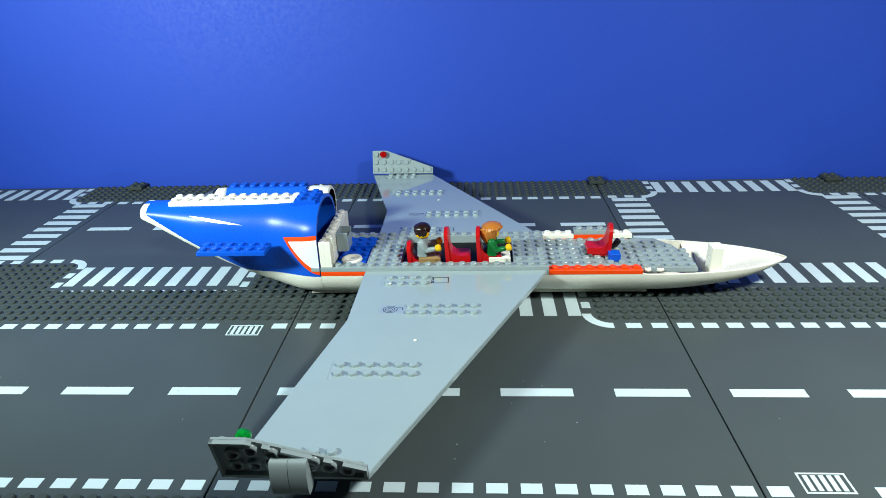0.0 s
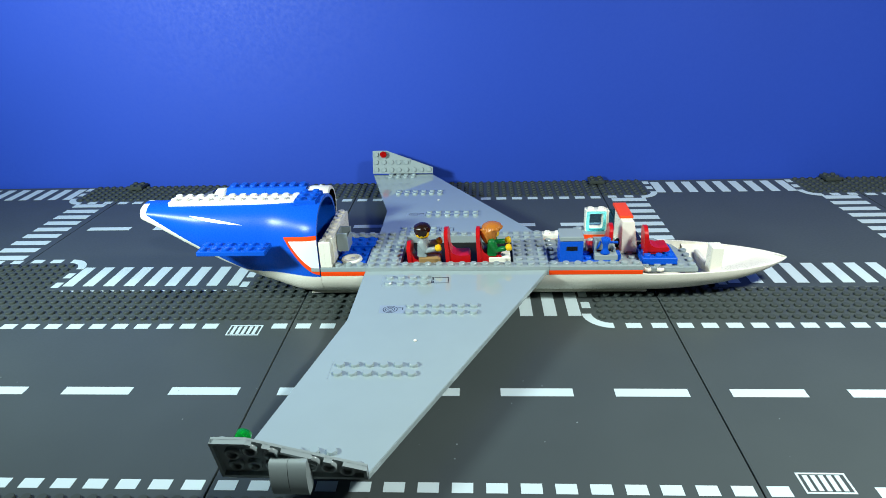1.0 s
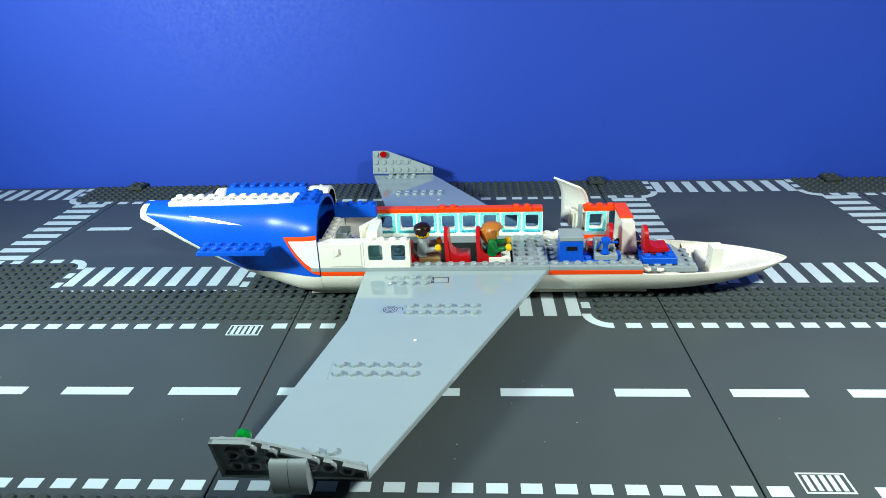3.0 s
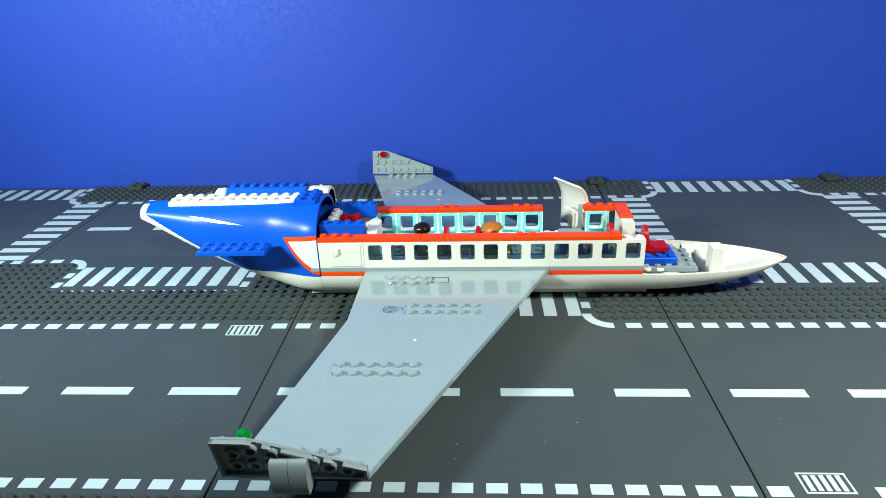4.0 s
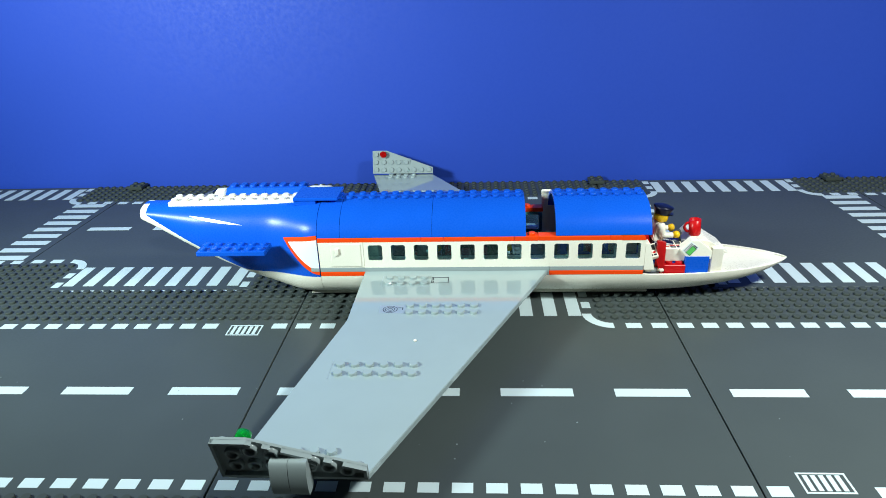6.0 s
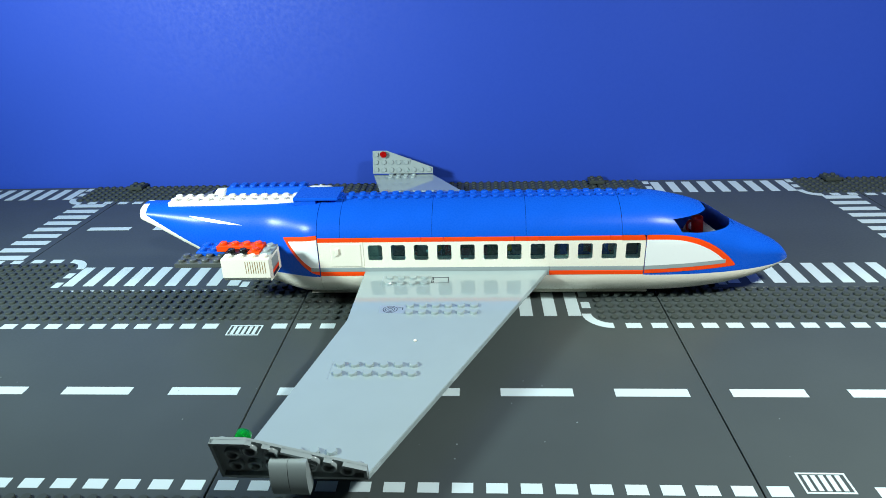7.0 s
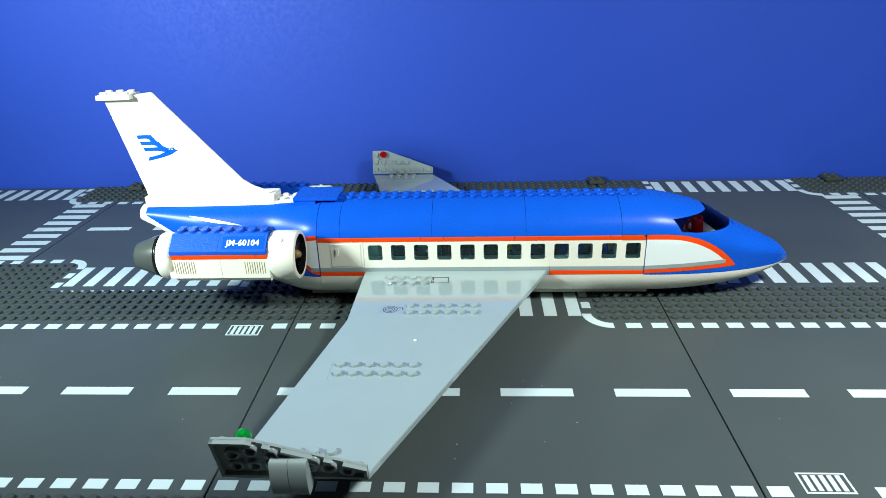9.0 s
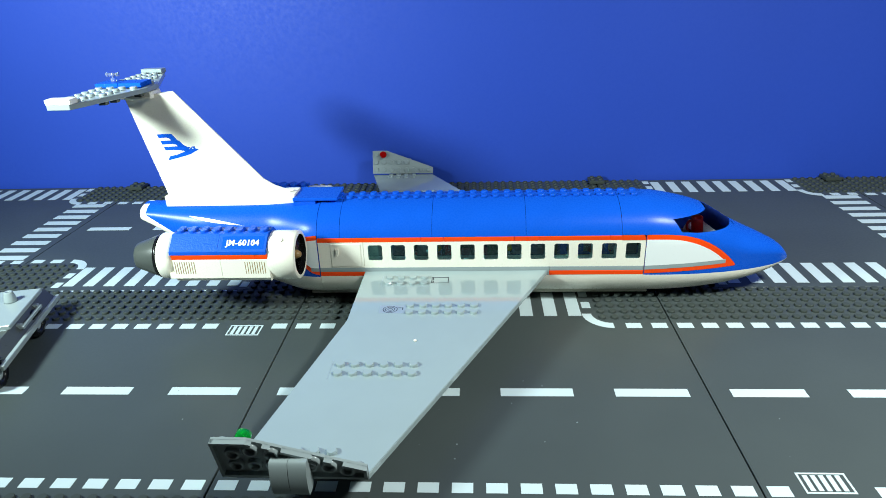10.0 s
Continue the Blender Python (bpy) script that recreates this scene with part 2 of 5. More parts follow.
def nose_profile(u):
    """Height of the nose's crown from its root (1) to its tip (0), a smooth curve through NOSE."""
    last = len(NOSE) - 1
    def slope(i):
        return 0.0 if i == 0 else (NOSE[min(i + 1, last)][1] - NOSE[i - 1][1]) / (NOSE[min(i + 1, last)][0] - NOSE[i - 1][0])
    for k in range(last):
        (a, fa), (b, fb) = NOSE[k], NOSE[k + 1]
        if u <= b:
            t, d = (u - a) / (b - a), b - a
            return (2 * t ** 3 - 3 * t * t + 1) * fa + (t ** 3 - 2 * t * t + t) * d * slope(k) + (3 * t * t - 2 * t ** 3) * fb + (t ** 3 - t * t) * d * slope(k + 1)
    return 0.0


def top_line(s):
    if s < 0:
        return 6.05 + 0.018 * s
    if s > 28:
        return -0.31 + 6.36 * nose_profile(min(1.0, (s - 28) / 13.62))
    return 6.05


def bottom_line(s):
    if s < 0:
        u = -s / 16.9
        return -2.66 + 7.2 * max(0.0, (u - 0.12) / 0.88) ** 1.35
    if s > 28:
        u = min(1.0, (s - 28) / 13.62)
        return -2.66 + 2.35 * u ** 2.4
    return -2.66


def belt_line(s):
    """Where the upper shell meets the white lower hull."""
    if s < 0:
        return max(-0.08, bottom_line(s) + 0.62 + 0.45 * ease((-s - 6) / 5))
    if s > 28:
        return -0.05 - 0.2 * (s - 28) / 13.62
    return 0.0


def side(s, h):
    """Half-width of the body's section at height h."""
    top, low, full = top_line(s), bottom_line(s), half_width(s)
    mid_hi = low + (top - low) * (0.63 - 0.2 * ease(-s / 6))
    mid_lo = low + (top - low) * 0.36
    if h > mid_hi:
        q = 1 - ((h - mid_hi) / max(1e-6, top - mid_hi)) ** 2.15
        return full * max(0.0, q) ** (1 / 2.15)
    if h < mid_lo:
        q = 1 - ((mid_lo - h) / max(1e-6, mid_lo - low)) ** 2.4
        return full * max(0.0, q) ** (1 / 2.4)
    return full


def shell(bm, ss, low_fn, high_fn, rows=26, inset=0.0, mi=0, bunch=0):
    """Both flanks of the body between two height lines, for stations ss. bunch 1: finer towards the top, -1: towards the keel."""
    for sign in (-1, 1):
        def fn(s, v):
            k = v
            if bunch > 0:
                k = math.sin(v * math.pi / 2)
            if bunch < 0:
                k = 1 - math.sin((1 - v) * math.pi / 2)
            lo, hi = low_fn(s), high_fn(s)
            h = lo + (hi - lo) * k
            x = max(0.0, side(s, h) - inset)
            return Vector((s, 4 + sign * x, h - (inset if bunch > 0 and v == 1 else 0)))
        sheet_grid(bm, fn, ss, steps(0, 1, rows), mi, flip=sign > 0)
    bmesh.ops.remove_doubles(bm, verts=bm.verts[:], dist=0.002)


def rim(bm, s, low_h, inset=0.28, n=24, mi=0):
    """The flat end of a shell at station s, between its outer and inner skins."""
    for sign in (-1, 1):
        def fn(u, v):
            h = low_h + (top_line(s) - low_h) * math.sin(v * math.pi / 2)
            return Vector((s, 4 + sign * max(0, side(s, h) - inset * u), h - inset * u * v))
        sheet_grid(bm, fn, (0, 1), steps(0, 1, n), mi, False)


def decal(name, s0, s1, low_fn, high_fn, material, parent, lift=0.02, n=28, rows=10, label=""):
    """A print on both flanks, following the skin."""
    for sign in (1, -1):
        bm = bmesh.new()
        sheet_grid(bm, lambda s, v: Vector((s, 4 + sign * (side(s, low_fn(s) + (high_fn(s) - low_fn(s)) * v) + lift), low_fn(s) + (high_fn(s) - low_fn(s)) * v)),
                   steps(s0, s1, n), steps(0, 1, rows), flip=sign > 0)
        ob = part(name, bm, material, parent, label)
    return ob


def tail_section():
    bm = bmesh.new()
    ss = steps(-16.6, -0.04, 46)
    shell(bm, ss, belt_line, top_line, bunch=1)
    shell(bm, ss, lambda s: belt_line(s) + 0.05, lambda s: top_line(s) - 0.3, inset=0.3, bunch=1)
    rim(bm, -0.04, -0.05)
    t = part("tail_shell", bm, BLUE, plane, "glossy blue tail shell")
    bm = bmesh.new()
    shell(bm, steps(-16.6, -0.02, 44), bottom_line, belt_line, bunch=-1)
    part("tail_hull", bm, WHITE, plane, "white lower tail hull")
    # rounded white end of the tail
    bm = bmesh.new()
    for sign in (-1, 1):
        def fn(a, v):
            s = -16.6
            h = bottom_line(s) + (top_line(s) - bottom_line(s)) * v
            c = (bottom_line(s) + top_line(s)) / 2
            x = max(side(s, h), 0.15)
            return Vector((s - 0.12 * math.sin(a), 4 + sign * x * math.cos(a), c + (h - c) * (0.55 + 0.45 * math.cos(a))))
        sheet_grid(bm, fn, steps(0, math.pi / 2, 6), steps(0, 1, 14), flip=sign < 0)
    part("tail_end", bm, WHITE, plane, "rounded white tail end")
    decal("tail_end_band", -16.6, -16.05, lambda s: belt_line(s), lambda s: top_line(s) - 0.02, PRINT_WHITE, t, 0.015, 4, 20)
    # orange-edged white panel in front of the tail
    low = lambda s: 0.12 + 3.45 * (1 - ((s + 3.2) / 3.17)) ** 1.9 * 0.93 if s > -3.2 else 3.3
    decal("orange_panel_edge", -3.2, -0.05, low, lambda s: 3.84 + 0.14 * s, ORANGE, t, 0.02)
    low2 = lambda s: 0.62 + 2.4 * (1 - ((s + 2.75) / 2.72)) ** 1.9
    decal("white_panel", -2.74, -0.05, low2, lambda s: 3.46 + 0.14 * s, PRINT_WHITE, t, 0.035)
    decal("grey_panel_line", -0.8, -0.05, lambda s: 0.47, lambda s: 0.8, GREY, t, 0.045)
    # slim white swoosh
    mid = lambda s: 4.92 - 0.155 * (s + 11.3)
    decal("white_swoosh", -12.0, -7.0, lambda s: mid(s) - 0.17 * math.sin(math.pi * ((s + 12.0) / 5.0) ** 0.8), lambda s: mid(s) + 0.10 * math.sin(math.pi * ((s + 12.0) / 5.0) ** 0.8), PRINT_WHITE, t, 0.02, 30, 6)
    # deck plates that carry the tail fin
    add("fin_deck_plate", -14.1, 3, 5.62, 12, 2, 0.4, WHITE)
    add("roof_plate", -2.4, 2.5, 5.78, 2, 3, 0.4, BLUE)


def hull():
    bm = bmesh.new()
    shell(bm, steps(0, 28, 14), bottom_line, lambda s: 0.0, bunch=-1)
    part("hull", bm, WHITE, plane, "white rounded lower hull")
    bm = bmesh.new()
    block(bm, -1.6, 29.0, 2.0, 6.0, -2.72, -2.5, 0.05)
    block(bm, 0.05, 27.95, 0.15, 7.85, -0.45, -0.02, 0.02)
    part("keel_plate", bm, WHITE, plane)
    bm = bmesh.new()
    ss = [28 + 13.6 * (1 - (1 - k / 40) ** 1.6) for k in range(41)]
    shell(bm, ss, bottom_line, belt_line, bunch=-1)
    shell(bm, ss[:38], lambda s: min(bottom_line(s) + 0.3, belt_line(s) - 0.02), belt_line, inset=0.22, bunch=-1)
    for sign in (-1, 1):
        sheet_grid(bm, lambda s, v: Vector((s, 4 + sign * max(0, side(s, belt_line(s)) - 0.22 * v), belt_line(s))), ss, (0, 1), smooth=False, flip=sign > 0)
    part("nose_hull", bm, WHITE, plane, "white boat-shaped nose hull")
    bm = bmesh.new()
    sheet_grid(bm, lambda s, v: Vector((s, 4 + (2 * v - 1) * max(0, side(s, -0.4) - 0.2), -0.35 - 0.9 * math.sin(math.pi * v) * max(0, 1 - (s - 33.2) / 8))), steps(33.2, 41.2, 24), steps(0, 1, 16), flip=True)
    part("nose_floor", bm, WHITE, plane)
    bm = bmesh.new()
    block(bm, 33.95, 35.0, 1.25, 2.45, -1.2, 1.9, 0.08)
    block(bm, 34.0, 34.5, 2.0, 6.0, -1.3, -0.3, 0.1)
    part("nose_bracket", bm, WHITE, plane)


def wing(sign):
    """sign -1: near wing, +1: far wing."""
    root = 0.0 if sign < 0 else 8.0
    at = lambda d: root + sign * d
    fall = 0.028 if sign < 0 else 0.046
    drop = lambda d: 0.46 - fall * d
    rake = lambda s, d: s - sign * (0.006 if sign < 0 else 0.0135) * d
    outline = [(rake(s, d), d) for s, d in ((4.0, 0.0), (3.85, 8.1), (0.1, 23.95), (7.95, 23.95), (19.85, 0.0))]
    bm = bmesh.new()
    up = [bm.verts.new((s, at(d), drop(d))) for s, d in outline]
    lo = [bm.verts.new((s, at(d), drop(d) - 0.42)) for s, d in outline]
    n = len(up)
    bm.faces.new(up)
    bm.faces.new(lo[::-1])
    for i in range(n):
        bm.faces.new((up[i], lo[i], lo[(i + 1) % n], up[(i + 1) % n]))
    bmesh.ops.recalc_face_normals(bm, faces=bm.faces[:])
    bmesh.ops.bevel(bm, geom=[e for e in bm.edges], offset=0.05, segments=2, affect="EDGES")
    wing_ob = part("wing", bm, WING, plane, "large glossy light grey swept wing")
    rows = ((6.35, 1.85, 4), (8.55, 6.57, 6), (4.5, 14.45, 6), (2.6, 22.8, 4)) if sign < 0 else ((6.35, 1.6, 4), (8.6, 6.8, 6), (4.4, 15.1, 6), (2.5, 22.8, 4))
    for s0, d0, count in rows:
        s0 = rake(s0, d0)
        for i in range(count):
            for j in (-0.5, 0.5):
                m = Matrix.Translation(Vector((s0 + i, at(d0 + j), drop(d0 + j))) * U) @ Euler((math.atan(fall) * -sign, 0, 0)).to_matrix().to_4x4()
                if "stud" not in BRICKS:
                    bm = bmesh.new()
                    stud(bm, 0, 0, 0, 16)
                    BRICKS["stud"] = part("stud", bm, WING, wing_ob, turn=m).data
                else:
                    put("stud", BRICKS["stud"], wing_ob, turn=m)
    m = lambda s, d: Matrix.Translation(Vector((rake(s, d), at(d), drop(d) + 0.012)) * U) @ Euler((math.atan(fall) * -sign, 0, 0)).to_matrix().to_4x4()
    # printed service marks: an oblong hatch and a ringed cap
    bm = bmesh.new()
    for a, b, c, d in ((0, 1.45, -0.5, -0.45), (0, 1.45, 0.45, 0.5), (0, 0.05, -0.5, 0.5), (1.4, 1.45, -0.5, 0.5), (0.12, 0.2, 0.1, 0.42), (0.12, 0.2, -0.42, -0.1)):
        block(bm, a, b, c, d, -0.005, 0.006, 0)
    part("hatch_print", bm, NAVY, wing_ob, turn=m(9.95, 1.75))
    if sign < 0:
        # hairline edges of the studded panels
        for s0, d0, n in ((5.75, 1.85, 4.3), (3.88, 14.45, 0)):
            bm = bmesh.new()
            block(bm, 0, 0.02, -1.05, 1.05, -0.008, 0.0, 0)
            if n:
                block(bm, 0, n, 1.03, 1.05, -0.008, 0.0, 0)
                block(bm, 0, n, -1.05, -1.03, -0.008, 0.0, 0)
            part("panel_line", bm, STICKER, wing_ob, turn=m(s0, d0))
    bm = bmesh.new()
    block(bm, -0.85, 1.2, -0.6, 0.62, -0.01, -0.004, 0)
    part("sticker", bm, STICKER, wing_ob, "pale blue sticker", turn=m(7.0, 6.55 if sign < 0 else 6.8))
    bm = bmesh.new()
    for r in (0.46, 0.3, 0.13):
        sheet_grid(bm, lambda a, v: Vector(((r + 0.05 * v) * 1.15 * math.cos(a), (r + 0.05 * v) * math.sin(a), 0)), steps(0, 2 * math.pi, 24), (0, 1), smooth=False, flip=True)
    block(bm, 0.55, 1.0, 0.2, 0.27, -0.004, 0.004, 0)
    block(bm, 0.95, 1.02, -0.05, 0.25, -0.004, 0.004, 0)
    part("cap_print", bm, NAVY, wing_ob, turn=m(7.0, 6.55 if sign < 0 else 6.8))
    bm = bmesh.new()
    lathe(bm, [(0.12, -0.02), (0.12, 0.05)], 12)
    part("pip", bm, WHITE, wing_ob, turn=m(9.35, 10.95 if sign < 0 else 12.0))
    # winglet: an upright wedge plate, hollow on its outer side, leaning outwards
    bm = bmesh.new()
    shape = [(0, 0), (8, 0), (8, 0.8), (1.9, 3), (0, 3)]
    prism(bm, shape, 0.0, 0.16)
    for (x0, y0), (x1, y1) in zip(shape, shape[1:] + shape[:1]):
        d = Vector((x1 - x0, y1 - y0)).normalized() * 0.18
        gaps = ((0, 1),)
        if (x0, y0) == (8, 0.8):
            # the slanting rim is cut away beside the studs
            gaps = ((0.0, 0.2), (0.29, 0.36), (0.46, 0.71), (0.80, 0.865), (0.95, 1.0))
        for a, b in gaps:
            ax, ay, bx, by = x0 + (x1 - x0) * a, y0 + (y1 - y0) * a, x0 + (x1 - x0) * b, y0 + (y1 - y0) * b
            prism(bm, [(ax, ay), (bx, by), (bx - d.y, by + d.x), (ax - d.y, ay + d.x)], 0.13, 0.42)
    for x, y in ((1, 1), (2, 1), (3, 1), (4, 1), (5, 1), (6, 0.95), (6.95, 0.68), (1, 2), (2, 2.3), (3.05, 2.0), (5.15, 1.3)):
        lathe(bm, [(0.42, 0.14), (0.42, 0.40), (0.3, 0.40), (0.3, 0.14)], 16, caps=False, m=Matrix.Translation((x, y, 0)))
    for j, count in enumerate((8, 5, 2)):
        for i in range(count):
            if (i, j) != (1, 2):
                stud(bm, i + 0.5, j + 0.5, 0, 12, m=Matrix.Diagonal((1, 1, -1, 1)))
    bmesh.ops.recalc_face_normals(bm, faces=bm.faces[:])
    # the plate's flat axes: along s and up; its thickness points away from the body
    base = Matrix(((1, 0, 0, 0), (0, -0.26, sign * 0.97, 0), (0, 0.97, 0.26, 0), (0, 0, 0, 1)))
    base[1][1], base[2][2] = sign * 0.26, -0.26
    m2 = Matrix.Translation(Vector((rake(0.0, 23.95), at(23.95), drop(23.95) + 0.18)) * U) @ pose(0, 0, 0, 0, 0.5, 0) @ base
    fin = part("winglet", bm, GREY, plane, "grey wedge plate standing at the wing tip", turn=m2)
    bm = bmesh.new()
    lathe(bm, [(0.42, -0.62), (0.42, -0.2), (0.3, -0.2), (0.3, -0.02)][::-1], 18)
    bmesh.ops.recalc_face_normals(bm, faces=bm.faces[:])
    part("navigation_light", bm, CLEAR_RED if sign > 0 else CLEAR_GREEN, fin, "round clear red light" if sign > 0 else "round clear green light", (1.5, 2.5, 0))
    # curved slope hanging outside the tip
    bm = bmesh.new()
    prof = [(0.25, 1.05), (0.25, -0.8), (0.6, -1.15)] + [(1.1 + 0.28 * math.cos(a), -0.05 + 1.1 * math.sin(a)) for a in steps(-1.3, 1.5, 28)]
    for k in range(2):
        prism(bm, [(y, z) for y, z in prof], 3.05 + k * 1.0, 4.02 + k * 1.0, m=Matrix(((0, 0, 1, rake(0.0, 24)), (sign, 0, 0, at(24.0)), (0, 1, 0, drop(24) + 0.8), (0, 0, 0, 1))))
    bmesh.ops.recalc_face_normals(bm, faces=bm.faces[:])
    part("tip_slope", bm, GREY, plane, "curved grey slope under the wing tip")


def middle_deck():
    bm = bmesh.new()
    for s0, s1, w0, w1 in ((4.0, 7.0, 0, 8), (17.0, 20.0, 0, 8), (7.0, 17.0, 0, 1), (7.0, 17.0, 7, 8)):
        block(bm, s0, s1, w0, w1, 0.0, 0.8, 0.012)
    for i in range(16):
        for j in range(8):
            inside = 3 <= i <= 12 and 1 <= j <= 6
            if not inside:
                stud(bm, 4.5 + i, 0.5 + j, 0.796, 14)
    part("wing_deck", bm, GREY, plane, "studded light grey centre deck between the wings")
    bm = bmesh.new()
    block(bm, 7.01, 16.99, 1.01, 6.99, 0.0, 0.12, 0.0)
    part("cabin_floor", bm, FLOOR_BLACK, plane, "black cabin floor")
    # side stripes and floors fore and aft of it
    for s, n in ((0, 4), (20, 8)):
        for w in (0, 7):
            add("stripe_plate", s, w, 0.0, n, 1, 0.4, ORANGE)
    add("sill_plate", 0, 0, 0.4, 4, 1, 0.4, GREY)
    add("sill_plate", 0, 7, 0.4, 4, 1, 0.4, GREY)
    add("floor_plate", 20, 1, 0.0, 8, 6, 0.4, GREY)
    bm = bmesh.new()
    prism(bm, [(28, 0.58), (32.8, 0.68), (32.5, 3.5), (31.9, 5.4), (30.5, 7.2), (28, 7.5)], -0.1, 0.3)
    for i in range(5):
        for j in range(6):
            if not (i > 2 and j > 4) and not (i > 3 and j == 4):
                stud(bm, 28.4 + i, 1.1 + j, 0.3)
    part("cockpit_floor", bm, GREY, plane, "studded grey wedge floor of the cockpit")
    add("floor_plate", 1, 1, 0.1, 3, 6, 0.4, BLUE)
    for s in (28.1, 29.2):
        bm = bmesh.new()
        lathe(bm, [(0.36, 0), (0.36, 0.2), (0.3, 0.3)], 16)
        part("rim_knob", bm, WHITE, plane, at=(s + 0.4, 0.75, 0.0))
    add("rim_plate", 20, 7, 0.4, 3, 1, 0.4, WHITE)
    add("rim_plate", 26.5, 7, 0.4, 2, 1, 0.4, WHITE)
    add("rim_plate", 23, 7, 0.4, 3.6, 1, 0.4, ORANGE)
    add("rim_plate", 23, 7, 0.8, 3.6, 1, 0.4, GREY)
    bm = bmesh.new()
    lathe(bm, [(0.28, 0), (0.28, 0.9), (0.2, 1.0)], 14, m=pose(0, 0, 0, 0, 35, 0))
    part("lever", bm, BLACK, plane, at=(26.2, 4.6, 0.5))


def seat(s, w, h, name="cabin_seat", flip=1, t=0.0, back_h=2.5):
    """A one-piece red seat: cushion, side cheeks and a tall rounded back."""
    bm = bmesh.new()
    block(bm, 0.3, 1.7, 0.2, 1.7, 0, 0.5, 0.08)
    sit = back_h * 0.42
    prism(bm, [(0.3, 0.3), (1.9, 0.3)] + [(2.0 + 0.22 * math.sin(a), 0.3 + (sit - 0.3) * (0.5 - 0.5 * math.cos(a))) for a in steps(0.3, math.pi, 8)] + [(1.3, sit - 0.06), (0.9, sit + 0.02), (0.6, sit + 0.22), (0.42, sit + 0.6), (0.34, sit + 1.1)], 0.12, 1.78, m=Matrix(((1, 0, 0, 0), (0, 0, 1, 0), (0, 1, 0, 0), (0, 0, 0, 1))))
    back = [(0.15, 0)] + [(0.05, 0.4), (0.0, back_h)] + [(0.95 - 0.95 * math.cos(a), back_h + 0.75 * math.sin(a)) for a in steps(0.1, math.pi - 0.1, 10)] + [(1.9, back_h), (1.85, 0.4), (1.75, 0)]
    prism(bm, back, 0, 0.34, m=Matrix(((0.06, -0.05, 1, 0.05), (1, 0, 0, 0), (0, 1, 0, 0), (0, 0, 0, 1))))
    bmesh.ops.recalc_face_normals(bm, faces=bm.faces[:])
    ob = part(name, bm, RED, plane, "glossy red one-piece seat", (s, w, h), turn=pose(0, 0, 0, 0, 0, 0 if flip > 0 else 180))
    return arrive(ob, t) if t else ob


def aft_cabin():
    # partition behind the tail shell, with a studded top
    add("partition", 0.15, 1.0, 0.8, 1, 7, 2.4, WHITE)
    bm = bmesh.new()
    block(bm, 0.05, 0.55, 0.05, 1.0, 0.8, 3.2, 0.04)
    block(bm, 0.5, 1.1, 0.05, 0.3, 0.8, 3.2, 0.04)
    part("partition_post", bm, WHITE, plane)
    bm = bmesh.new()
    block(bm, 0, 1.0, 0, 1.9, 0, 0.15, 0.03)
    block(bm, 0, 1.0, 0, 0.15, 0.1, 1.75, 0.03)
    block(bm, 0, 1.0, 1.75, 1.9, 0.1, 1.75, 0.03)
    block(bm, 0, 0.12, 0.1, 1.8, 0.1, 1.75, 0.03)
    block(bm, 0.88, 1.0, 0.1, 1.8, 0.1, 1.3, 0.03)
    part("wash_basin", bm, GREY, plane, "open grey box basin", (1.2, 2.2, 1.4))
    add("floor_plate", 1.2, 4.6, 0.5, 3, 2, 0.4, BLUE)
    bm = bmesh.new()
    lathe(bm, [(0.85, 0), (0.95, 0.25), (0.9, 0.42), (0.6, 0.42), (0.5, 0.2)], 24)
    part("toilet_bowl", bm, WHITE, plane, "round white toilet ring", (2.5, 1.9, 0.5))


tail_section()
hull()
wing(-1)
wing(1)
middle_deck()
aft_cabin()
for s in (7.6, 11.0, 13.8):
    seat(s, 1.3, 0.13, back_h=1.5 if s < 8 else 2.75)


# ---- cabin walls, put on brick by brick ----
CLOSING = []


def P(s, w, h, rx=0, ry=0, rz=0):
    return pose(s * U, w * U, h * U, rx, ry, rz)


def rounded(x0, x1, z0, z1, r, n=5):
    pts = []
    for cx, cz, a in ((x1 - r, z0 + r, -90), (x1 - r, z1 - r, 0), (x0 + r, z1 - r, 90), (x0 + r, z0 + r, 180)):
        pts += [(cx + r * math.cos(radians(a + 90 * k / n)), cz + r * math.sin(radians(a + 90 * k / n))) for k in range(n + 1)]
    return pts


FRAMES = {}


